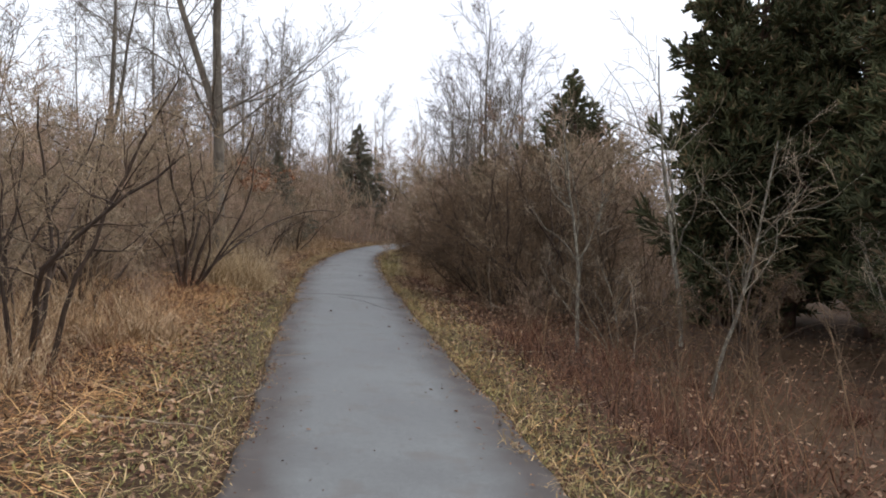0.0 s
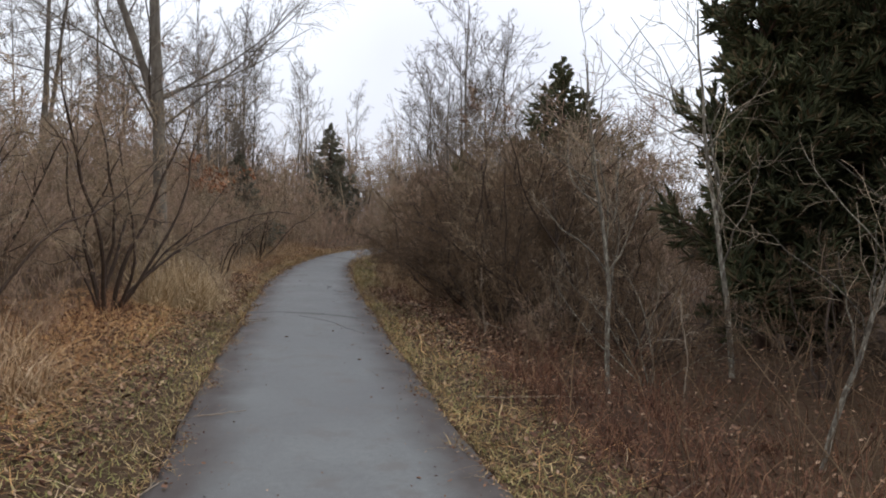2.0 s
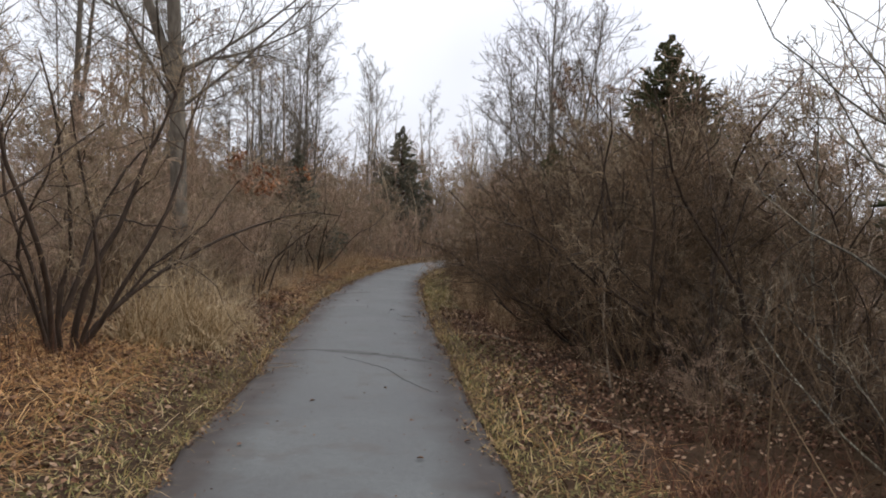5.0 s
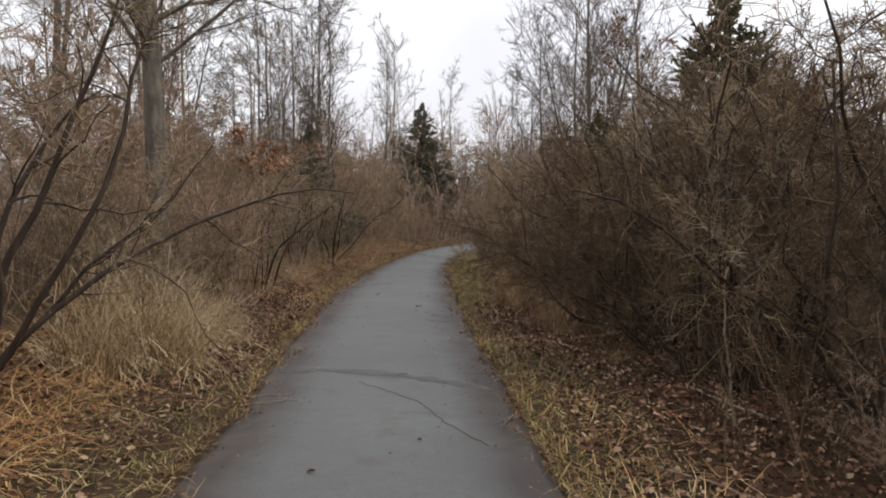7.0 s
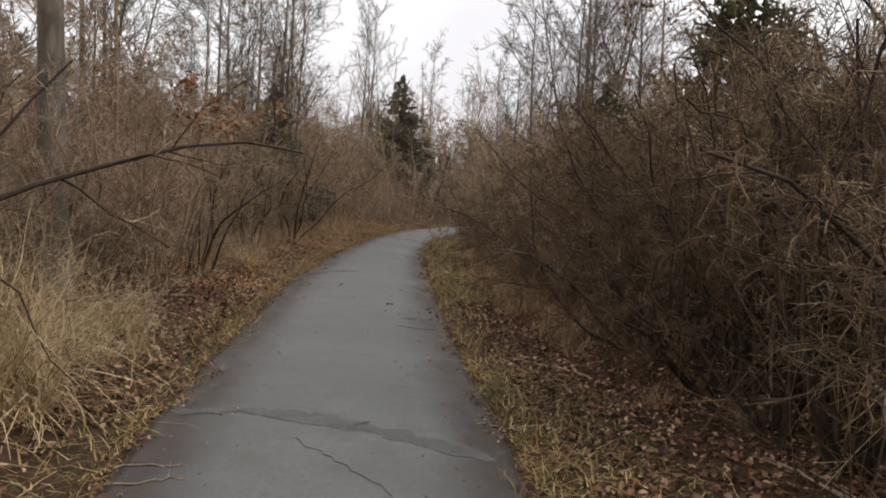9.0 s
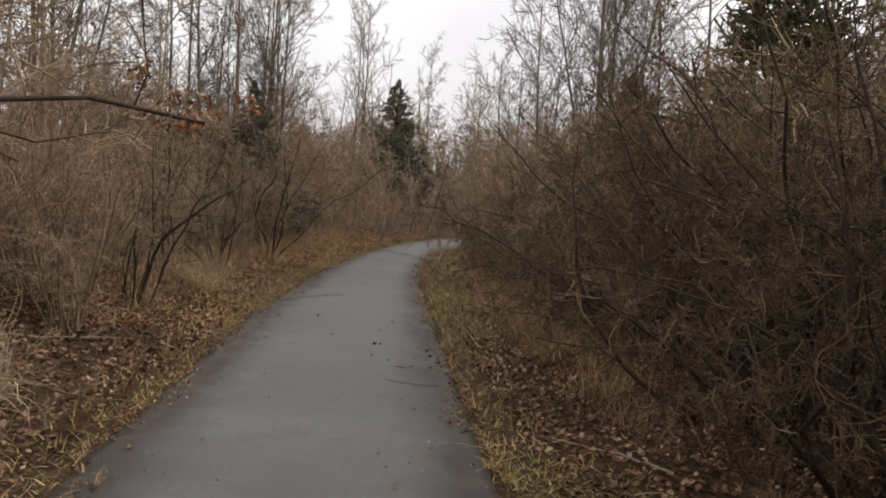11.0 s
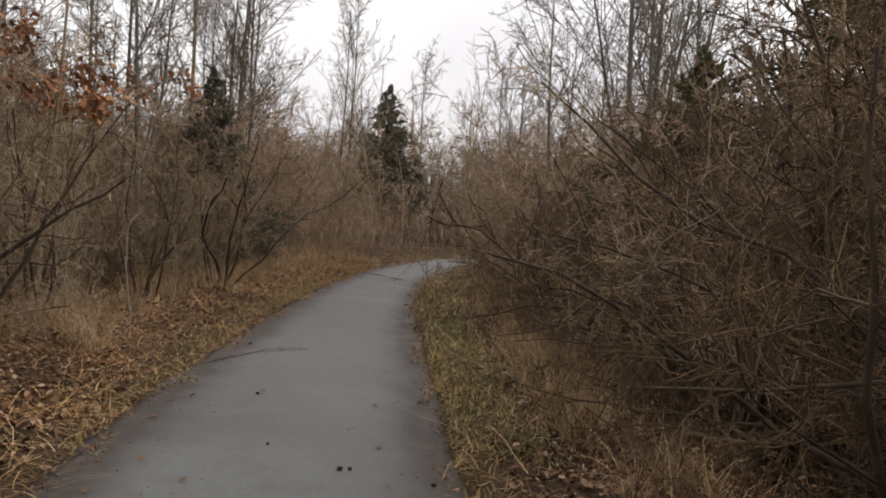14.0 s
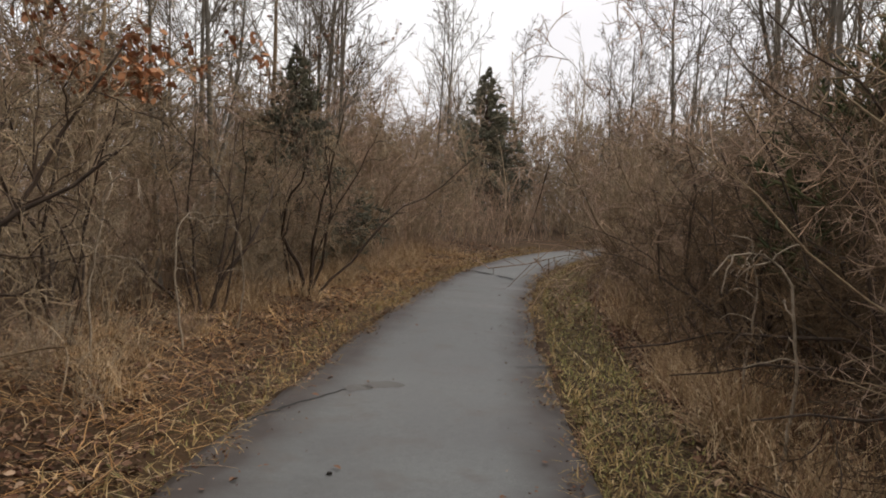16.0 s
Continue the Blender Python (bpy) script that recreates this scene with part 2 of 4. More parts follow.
# ---- the lie of the land ----
LINE_Y = np.array([-60, -10, 0, 4.3, 7, 10, 12.5, 15, 17.4, 20, 23, 26, 30, 33, 35, 37.5, 40, 43, 46, 49, 52, 60, 80])
LINE_X = np.array([9, 1.55, 0.35, -0.22, -0.6, -1.09, -1.47, -1.79, -2.15, -2.52, -2.85, -3.12, -3.34, -3.35, -3.26, -3.0, -2.6, -1.8, -0.4, 2.0, 5.5, 16, 40])
HALF = 1.04
_ys = np.linspace(-60, 80, 1401)
_xs = np.interp(_ys, LINE_Y, LINE_X)
for _ in range(3):
    _xs[5:-5] = np.convolve(_xs, np.ones(11) / 11, "valid")


def mid_line(y):
    return np.interp(y, _ys, _xs)


def slope_width(y):
    """How much wider the path is along x where it runs askew."""
    d = (mid_line(y + 0.3) - mid_line(y - 0.3)) / 0.6
    return np.sqrt(1 + d * d)


def land(x, y):
    """Height of the ground; the path lies in it, tipped a little to the east, with a low bank to the west."""
    x, y = np.asarray(x, float), np.asarray(y, float)
    d = (x - mid_line(y)) / slope_width(y)
    side = np.clip(np.abs(d) - HALF, 0, None)
    bed = 0.05 - 0.03 * np.clip(d, -1, 1)
    west = 0.30 * (1 - np.exp(-(side / 1.3) ** 1.5))
    east = -0.12 * (1 - np.exp(-(side / 1.6) ** 1.5))
    lump = 0.05 * np.sin(1.7 * x + 0.6 * y) * np.sin(0.9 * y - 0.7 * x) + 0.025 * np.sin(4.1 * x + 1.3) * np.sin(3.7 * y)
    out = bed + np.where(d < 0, west, east) + lump * np.clip(side / 1.2, 0, 1)
    return out - 0.04 * np.clip((1.3 - np.abs(d)) / 0.2, 0, 1)


# ---- mesh building ----
def mesh_from(name, verts, quads, mat, smooth=True):
    me = bpy.data.meshes.new(name)
    me.vertices.add(len(verts))
    me.vertices.foreach_set("co", np.ascontiguousarray(verts, dtype=np.float32).ravel())
    me.loops.add(quads.size)
    me.loops.foreach_set("vertex_index", np.ascontiguousarray(quads, dtype=np.int32).ravel())
    me.polygons.add(len(quads))
    me.polygons.foreach_set("loop_start", np.arange(0, quads.size, quads.shape[1], dtype=np.int32))
    me.update(calc_edges=True)
    if smooth:
        me.polygons.foreach_set("use_smooth", np.ones(len(quads), dtype=bool))
    me.materials.append(mat)
    return me


def put_mesh(name, me, parent=None, label=""):
    ob = new(name, me)
    if parent is not None:
        ob.parent = parent
    return tagged(ob, label)


def part(name, bm, mat, parent=None, label=""):
    me = bpy.data.meshes.new(name)
    bm.to_mesh(me)
    bm.free()
    me.materials.append(mat)
    return put_mesh(name, me, parent, label)


def unit(v):
    return v / np.maximum(np.linalg.norm(v, axis=-1, keepdims=True), 1e-9)


def grow(p, d, length, r, n, wobble, lift, taper, rng, bend=0.0):
    """Branches as bent lines: points (N, n, 3) and radii (N, n). lift pulls upward, bend lets the tips droop."""
    pts = [p]
    step = (length / (n - 1))[:, None]
    for i in range(1, n):
        d = d + wobble * rng.normal(size=d.shape)
        d[:, 2] += lift - bend * i / n
        d = unit(d)
        pts.append(pts[-1] + d * step)
    return np.stack(pts, 1), r[:, None] * np.linspace(1, taper, n)[None, :]


def sprout(pts, rad, m, f0, f1, a0, a1, l0, l1, ratio, rng, shrink=0.5):
    """Starts of m branches on each branch: places, directions, lengths, radii."""
    N, n, _ = pts.shape
    k = np.repeat(np.arange(N), m)
    f = rng.uniform(f0, f1, N * m)
    g = f * (n - 1)
    i = np.minimum(g.astype(int), n - 2)
    u = (g - i)[:, None]
    p = pts[k, i] * (1 - u) + pts[k, i + 1] * u
    t = unit(pts[k, i + 1] - pts[k, i])
    r = rad[k, i] * (1 - u[:, 0]) + rad[k, i + 1] * u[:, 0]
    q = unit(np.cross(t, rng.normal(size=t.shape)))
    a = np.radians(rng.uniform(a0, a1, N * m))[:, None]
    whole = np.linalg.norm(np.diff(pts, axis=1), axis=2).sum(1)
    length = whole[k] * rng.uniform(l0, l1, N * m) * (1 - shrink * f)
    return p, unit(np.cos(a) * t + np.sin(a) * q), length, r * ratio


def tubes(sets):
    """One mesh of tapered stems from sets of (points, radii, sides)."""
    V, F, base = [], [], 0
    for pts, rad, k in sets:
        N, n, _ = pts.shape
        t = unit(np.gradient(pts, axis=1))
        mean = unit(t.mean(1))
        ref = np.where(np.abs(mean[:, 2:3]) > 0.75, np.array([[1.0, 0, 0]]), np.array([[0, 0, 1.0]]))[:, None, :]
        a = unit(np.cross(t, np.broadcast_to(ref, t.shape)))
        b = np.cross(t, a)
        ang = np.arange(k) * 2 * math.pi / k
        ring = np.cos(ang)[None, None, :, None] * a[:, :, None, :] + np.sin(ang)[None, None, :, None] * b[:, :, None, :]
        v = pts[:, :, None, :] + rad[:, :, None, None] * ring
        V.append(v.reshape(-1, 3))
        i, j, s = np.meshgrid(np.arange(N), np.arange(n - 1), np.arange(k), indexing="ij")
        s2 = (s + 1) % k
        o = base + (i * n + j) * k
        F.append(np.stack([o + s, o + s2, o + k + s2, o + k + s], -1).reshape(-1, 4))
        base += N * n * k
    return np.concatenate(V), np.concatenate(F)


def blades(p, heading, length, width, rise, droop, rng, n=4, curl=0.12):
    """Grass: bent strips that narrow to the tip."""
    N = len(p)
    d = np.stack([np.cos(heading) * np.cos(rise), np.sin(heading) * np.cos(rise), np.sin(rise)], 1)
    side = np.stack([-np.sin(heading), np.cos(heading), np.zeros(N)], 1)
    pts, q = [], p.copy()
    for i in range(n):
        w = (width * (1 - 0.8 * i / (n - 1)))[:, None] * side
        pts += [q - w, q + w]
        d[:, 2] -= droop / n
        d += curl * rng.normal(size=d.shape)
        d = unit(d)
        q = q + d * (length / (n - 1))[:, None]
    v = np.stack(pts, 1)
    o = (np.arange(N) * 2 * n)[:, None] + 2 * np.arange(n - 1)[None, :]
    f = np.stack([o, o + 1, o + 3, o + 2], -1).reshape(-1, 4)
    return v.reshape(-1, 3), f


def leaves(p, size, rng, flat=0.5):
    """Curled leaves: two halves folded along the rib, with pointed ends."""
    N = len(p)
    h = rng.uniform(0, 2 * math.pi, N)
    ax = unit(np.stack([np.cos(h), np.sin(h), flat * rng.normal(size=N)], 1))
    sd = unit(np.cross(ax, unit(np.stack([flat * rng.normal(size=N), flat * rng.normal(size=N), np.ones(N)], 1))))
    up = np.cross(sd, ax)
    s = size[:, None]
    fold = rng.uniform(0.05, 0.5, N)[:, None]
    a, b = p - ax * s, p + ax * s + up * s * rng.uniform(-0.3, 0.6, N)[:, None]
    l1, l2 = p - ax * s * 0.35 - sd * s * 0.55 + up * s * fold, p + ax * s * 0.4 - sd * s * 0.5 + up * s * fold
    r1, r2 = p - ax * s * 0.35 + sd * s * 0.55 + up * s * fold, p + ax * s * 0.4 + sd * s * 0.5 + up * s * fold
    v = np.stack([a, l1, l2, b, r2, r1], 1).reshape(-1, 3)
    o = (np.arange(N) * 6)[:, None]
    f = np.concatenate([o + np.array([[0, 3, 2, 1]]), o + np.array([[0, 5, 4, 3]])])
    return v, f


# ---- structure: ground and path ----
def spread(lo, hi, near, step, far):
    """Grid lines: even steps within near, widening beyond."""
    inner = np.arange(near[0], near[1] + 1e-6, step)
    down = near[0] - np.geomspace(step, near[0] - lo, far)
    up = near[1] + np.geomspace(step, hi - near[1], far)
    return np.concatenate([down[::-1], inner, up])


gx = spread(-1200, 1200, (-11, 8), 0.16, 24)
gy = spread(-1200, 1200, (-4, 48), 0.2, 24)
X, Y = np.meshgrid(gx, gy)
Z = land(X, Y)
Z = np.where(np.hypot(X, Y - 20) > 90, 0.0, Z)
nx, ny = len(gx), len(gy)
o = (np.arange(ny - 1)[:, None] * nx + np.arange(nx - 1)[None, :]).reshape(-1)
tagged(put_mesh("ground", mesh_from("ground", np.stack([X, Y, Z], -1).reshape(-1, 3), np.stack([o, o + 1, o + nx + 1, o + nx], 1), GROUND)),
       "brown woodland ground under leaf litter and dead grass", "ground", kind="structure")


def build_path():
    ys = np.arange(-40, 66, 0.12)
    us = np.array([-1.0, -0.985, -0.93, -0.8, -0.6, -0.3, 0, 0.3, 0.6, 0.8, 0.93, 0.985, 1.0])
    rag = np.random.default_rng(4)
    wob = [np.convolve(rag.normal(size=len(ys) + 8), np.ones(9) / 9, "valid") * 0.06 for _ in (0, 1)]
    U, Yg = np.meshgrid(us, ys)
    tang = (mid_line(Yg + 0.3) - mid_line(Yg - 0.3)) / 0.6
    h = HALF * np.interp(Yg, [22, 31], [1.0, 0.8]) + np.where(U < 0, wob[0][:, None], wob[1][:, None])
    nrm = np.sqrt(1 + tang * tang)
    px = mid_line(Yg) + U * h / nrm
    py = Yg - U * h * tang / nrm
    pz = 0.05 - 0.03 * U * HALF + 0.02 * (1 - U * U) + 0.004 * np.sin(2.3 * Yg) + np.where(np.abs(U) > 0.995, -0.06, 0.0)
    n, k = U.shape
    o = (np.arange(n - 1)[:, None] * k + np.arange(k - 1)[None, :]).reshape(-1)
    quads = np.stack([o, o + 1, o + k + 1, o + k], 1)
    me = mesh_from("path", np.stack([px, py, pz], -1).reshape(-1, 3), quads, ASPHALT)
    uv = me.uv_layers.new(name="across")
    flat = np.stack([np.abs(U), Yg / 50], -1).reshape(-1, 2)[quads.ravel()]
    uv.data.foreach_set("uv", flat.astype(np.float32).ravel())
    ob = put_mesh("path", me)
    return tagged(ob, "narrow grey asphalt footpath with dirt along both edges", "path", kind="structure")


PATH = build_path()


def on_path(x, y):
    d = (x - mid_line(y)) / slope_width(y)
    u = d / HALF
    return 0.05 - 0.03 * d + 0.02 * (1 - u * u) + 0.004 * np.sin(2.3 * y)


def strip(name, pts, width, mat, seed, label, jitter=0.011, up=0.0):
    """A thin ragged band that lies on the path, along a line of corner points (x, y)."""
    rng = np.random.default_rng(seed)
    pts = np.array(pts, float)
    s = np.concatenate([[0], np.cumsum(np.linalg.norm(np.diff(pts, axis=0), axis=1))])
    t = np.arange(0, s[-1], 0.05)
    x, y = np.interp(t, s, pts[:, 0]), np.interp(t, s, pts[:, 1])
    x, y = x + jitter * rng.normal(size=len(t)), y + jitter * rng.normal(size=len(t))
    d = unit(np.stack([np.gradient(x), np.gradient(y)], 1))
    w = width * rng.uniform(0.35, 1.3, len(t)) * np.sin(np.linspace(0.25, math.pi - 0.25, len(t))) ** 0.5
    rows = []
    for sgn, lift in ((-1, 0.002), (-0.5, 0.006), (0.5, 0.006), (1, 0.002)):
        xx, yy = x - d[:, 1] * w * sgn, y + d[:, 0] * w * sgn
        rows.append(np.stack([xx, yy, on_path(xx, yy) + lift + up], 1))
    v = np.stack(rows, 1).reshape(-1, 3)
    o = (np.arange(len(t) - 1)[:, None] * 4 + np.arange(3)[None, :]).reshape(-1)
    return put_mesh(name, mesh_from(name, v, np.stack([o, o + 1, o + 5, o + 4], 1), mat), PATH, label)


# ---- woody plants ----
def shrub(seed, stems, height, spread_deg, twig, bark, m=(6, 5, 4), arch=0.05, radius=0.016, wob=0.1, base=0.22, sides=5, fine=1.0, low=0.22, kink=3, wide=0.0, short=1.0, reach=1.0):
    """A bare shrub: each stem with its side branches is a part, the fine twigs together another."""
    rng = np.random.default_rng(seed)
    root = new("shrub")
    az = np.linspace(0, 2 * math.pi, stems, endpoint=False) + rng.uniform(-0.4, 0.4, stems)
    lean = np.radians(rng.uniform(0.1, 1.0, stems) * spread_deg)
    p = np.stack([base * np.cos(az) * rng.uniform(0.2, 1, stems), base * np.sin(az) * rng.uniform(0.2, 1, stems), np.full(stems, -0.05)], 1)
    d = np.stack([np.sin(lean) * np.cos(az), np.sin(lean) * np.sin(az), np.cos(lean)], 1)
    L = height * rng.uniform(0.7, 1.1, stems) / np.maximum(np.cos(lean * 0.7), 0.5)
    a, ar = grow(p, d, L, radius * rng.uniform(0.6, 1.5, stems), 10, wob * (1.25 + wide), 0.03, 0.25, rng, arch)
    b, br = grow(*sprout(a, ar, m[0], low, 0.97, 22 + 18 * wide, 60 + 22 * wide, 0.3 * reach, 0.6 * reach, 0.5, rng), 7, 0.19 + 0.1 * wide, 0.04 - 0.03 * wide, 0.3, rng)
    c, cr = grow(*sprout(b, br, m[1], 0.12, 0.98, 25 + 15 * wide, 65 + 20 * wide, 0.35 * short, 0.7 * short, 0.45, rng), 4, 0.22 + 0.12 * wide, 0.02, 0.4, rng)
    e, er = grow(*sprout(c, cr, m[2], 0.1, 1.0, 25 + 15 * wide, 70 + 20 * wide, 0.3, 0.75, 0.65, rng), kink, 0.3 + 0.1 * wide, 0.0, 0.4, rng)
    cr, er = np.maximum(cr, 0.003 * fine), np.maximum(er, 0.0022 * fine)
    er[:, -1] *= 0.6
    for i in range(stems):
        v, f = tubes([(a[i:i + 1], ar[i:i + 1], sides), (b[i * m[0]:(i + 1) * m[0]], np.maximum(br[i * m[0]:(i + 1) * m[0]], 0.003), 4)])
        put_mesh("stem", mesh_from("stem", v, f, bark), root)
    v, f = tubes([(c, cr, 3), (e, er, 3)])
    tagged(put_mesh("crown", mesh_from("crown", v, f, twig), root), kind="stuff")
    return root


def bare_tree(seed, height, radius, limbs, twig, bark, lean=(0, 0), fork=0.0, f0=0.3, ang=(45, 80), l=(0.25, 0.45), m=(6, 5, 3), lift=0.05, fine=1.0, ratio=0.45):
    """A bare tree: trunk (two leaders where fork is given), each limb a part, twigs together."""
    rng = np.random.default_rng(seed)
    root = new("tree")
    p = np.zeros((1, 3)) + [[0, 0, -0.1]]
    d = unit(np.array([[lean[0], lean[1], 1.0]]))
    a, ar = grow(p, d, np.array([height]), np.array([radius]), 12, 0.02, 0.02, 0.2, rng)
    ar[:, 0] *= 1.5
    sets = [(a, ar, 9)]
    stems, stem_r = a, ar
    if fork:
        i = int(fork * 11)
        q = unit(a[:, i + 1] - a[:, i] + np.array([[-0.28, -0.06, 0.0]]))
        b, br = grow(a[:, i].copy(), q, np.array([height * (1 - fork) * 0.95]), ar[:, i] * 0.8, 12, 0.03, 0.03, 0.2, rng)
        sets.append((b, br, 8))
        stems, stem_r = np.concatenate([a, b]), np.concatenate([ar, br])
    v, f = tubes(sets)
    put_mesh("trunk", mesh_from("trunk", v, f, bark), root)
    b, br = grow(*sprout(stems, stem_r, limbs, f0, 0.98, ang[0], ang[1], l[0], l[1], ratio, rng, 0.55), 8, 0.09, lift, 0.2, rng)
    br = np.maximum(br, 0.006 * fine)
    c, cr = grow(*sprout(b, br, m[0], 0.15, 0.98, 28, 60, 0.3, 0.55, 0.6, rng), 5, 0.12, 0.04, 0.3, rng)
    e, er = grow(*sprout(c, cr, m[1], 0.1, 1.0, 25, 60, 0.35, 0.7, 0.6, rng), 4, 0.14, 0.03, 0.4, rng)
    g, gr = grow(*sprout(e, er, m[2], 0.1, 1.0, 25, 60, 0.45, 0.9, 0.6, rng), 2, 0.18, 0.03, 0.4, rng)
    cr, er, gr = np.maximum(cr, 0.004 * fine), np.maximum(er, 0.0028 * fine), np.maximum(gr, 0.002 * fine)
    for i in range(len(b)):
        v, f = tubes([(b[i:i + 1], br[i:i + 1], 5), (c[i * m[0]:(i + 1) * m[0]], cr[i * m[0]:(i + 1) * m[0]], 4)])
        put_mesh("limb", mesh_from("limb", v, f, bark), root)
    v, f = tubes([(e, er, 3), (g, gr, 3)])
    tagged(put_mesh("crown", mesh_from("crown", v, f, twig), root), kind="stuff")
    return root, e


def conifer(seed, height, width, limbs, leaf, name="cedar_tree", droop=0.0, up=(20, 50), low=0.12, m=(9, 7), trunks=1, sprig=0.014, shape=0.8, bark=None, even=0.65):
    """An evergreen: trunk, limbs, and a ragged crown of many small sprays."""
    rng = np.random.default_rng(seed)
    root = new(name)
    p = np.stack([rng.uniform(-0.15, 0.15, trunks), rng.uniform(-0.15, 0.15, trunks), np.full(trunks, -0.1)], 1)
    d = unit(np.stack([rng.uniform(-0.05, 0.05, trunks), rng.uniform(-0.05, 0.05, trunks), np.ones(trunks)], 1))
    a, ar = grow(p, d, height * rng.uniform(0.85, 1.0, trunks), np.full(trunks, 0.012 * height + 0.03), 12, 0.02, 0.02, 0.1, rng)
    for i in range(trunks):
        v, f = tubes([(a[i:i + 1], ar[i:i + 1], 8)])
        put_mesh("trunk", mesh_from("trunk", v, f, bark or BARK_CEDAR), root)
    k = rng.integers(0, trunks, limbs)
    fr = low + (0.99 - low) * rng.uniform(0, 1, limbs) ** 0.9
    g = fr * 11
    i = np.minimum(g.astype(int), 10)
    u = (g - i)[:, None]
    q = a[k, i] * (1 - u) + a[k, i + 1] * u
    az = rng.uniform(0, 2 * math.pi, limbs)
    el = np.radians(rng.uniform(*up, limbs))
    dd = np.stack([np.cos(az) * np.cos(el), np.sin(az) * np.cos(el), np.sin(el)], 1)
    prof = np.clip(1 - fr, 0, 1) ** shape * np.clip((fr - low + 0.12) / 0.22, 0.4, 1)
    L = np.maximum(width * prof * rng.uniform(even, 1.9 - even, limbs), 0.12)
    b, br = grow(q, dd, L, 0.012 + 0.008 * L, 6, 0.06, 0.05 if droop == 0 else -droop, 0.25, rng)
    c, cr = grow(*sprout(b, br, m[0], 0.2, 1.0, 20, 60, 0.25, 0.5, 0.6, rng, 0.4), 4, 0.1, 0.06 if droop == 0 else 0.0, 0.4, rng)
    s = sprout(c, cr, m[1], 0.05, 1.0, 15, 55, 0.3, 0.6, 0.6, rng, 0.3)
    e, er = grow(s[0], s[1], np.clip(s[2] * 1.3, 0.08, 0.3), np.full(len(s[2]), sprig), 3, 0.15, 0.05, 0.15, rng)
    er[:, 1] *= 1.3
    c2 = np.repeat([[0.5, 1.0, 0.9, 0.3]], len(c), 0) * sprig
    for i in range(limbs):
        v, f = tubes([(b[i:i + 1], br[i:i + 1], 4)])
        put_mesh("limb", mesh_from("limb", v, f, bark or BARK_CEDAR), root)
    v, f = tubes([(c, c2, 3), (e, er, 3)])
    tagged(put_mesh("crown", mesh_from("crown", v, f, leaf), root), kind="stuff")
    return root


class Stand:
    """Places one kind of plant: the first call sets the original, later calls copy it."""

    def __init__(self, root, label, category, group=""):
        self.root, self.used, self.top = tagged(root, label, category, group), False, root
        root.rotation_mode = "XYZ"

    def at(self, x, y, size=1.0, turn=0.0, tip=(0.0, 0.0), label="", sink=0.0):
        m = pose(x, y, float(land(x, y)) - sink, tip[0], tip[1], turn) @ Matrix.Scale(size, 4)
        if self.used:
            ob = copy_thing(self.root, m)
        else:
            ob, self.used = self.root, True
            ob.matrix_basis = m
        return tagged(ob, label) if label else ob

# ---- evergreens ----
cedar = Stand(conifer(31, 6.7, 1.5, 260, CEDAR_LEAF, trunks=2, m=(13, 10), low=0.0, shape=0.42, sprig=0.024, up=(10, 60), even=0.82), "dark green cedar with dense ragged crown and twin trunks", "tree", "evergreens")
cedar.at(4.85, 13.2, 1.0, 20)
cedar.at(7.1, 12.4, 1.02, 140, label="tall broad dark green cedar beside the path")
cedar.at(6.7, 10.3, 0.95, 310, label="dark green cedar deep in the shade")
cedar.at(6.15, 13.6, 1.0, 70, label="dark green cedar behind the front trees")
cedar.at(9.0, 13.2, 1.1, 250, label="tall dark green cedar behind another")
small_cedar = Stand(conifer(32, 7.8, 3.4, 220, CEDAR_LEAF, m=(8, 6), up=(8, 45), shape=0.95, sprig=0.03, low=0.06), "pointed green cedar rising out of bare shrubs", "tree", "evergreens")
small_cedar.at(5.25, 28.5, 1.0, 0)
small_cedar.at(6.0, 8.4, 0.36, 30, label="low spreading young cedar in the shade")
small_cedar.at(1.3, 25.7, 0.52, 90, label="young cedar half hidden among bare shrubs")
spruce = Stand(conifer(33, 8.1, 3.0, 260, SPRUCE_LEAF, "spruce_tree", 0.03, (-5, 22), 0.03, (8, 7), 1, 0.028, 0.95), "conical dark green spruce at the bend of the path", "tree", "evergreens")
spruce.at(-6.3, 53.0, 1.0, 0)
spruce.at(-6.4, 30.6, 0.5, 200, label="young dull green spruce at the thicket's edge")

# ---- bare trees ----
tr, tips = bare_tree(41, 12.0, 0.145, 24, TWIG_TREE, BARK_GREY, (0.01, 0.0), 0.36, 0.2, (42, 74), (0.34, 0.52), (8, 6, 4), 0.015, ratio=0.25)
big_tree = Stand(tr, "tall grey-barked bare tree with forked trunk and spreading limbs", "tree", "bare trees")
big_tree.at(-5.12, 17.7, 1.0, 0)
big_tree.at(-10.6, 24.2, 0.85, 140, label="grey-barked bare tree standing behind the thicket")
tr, tips = bare_tree(43, 9.6, 0.085, 15, TWIG_TREE, BARK_GREY, (0.04, 0), 0.25, 0.15, (22, 48), (0.35, 0.6), (6, 4, 3), 0.04, 1.7)
vase_tree = Stand(tr, "bare grey tree with fanned upright branches", "tree", "bare trees")
tr, tips = bare_tree(44, 12.0, 0.07, 18, TWIG_TREE, BARK_GREY, (0.02, 0), 0.0, 0.2, (22, 45), (0.2, 0.4), (5, 4, 3), 0.05, 2.0)
pole_tree = Stand(tr, "thin pale bare tree with upright branches", "tree", "bare trees")
rnd = random.Random(11)
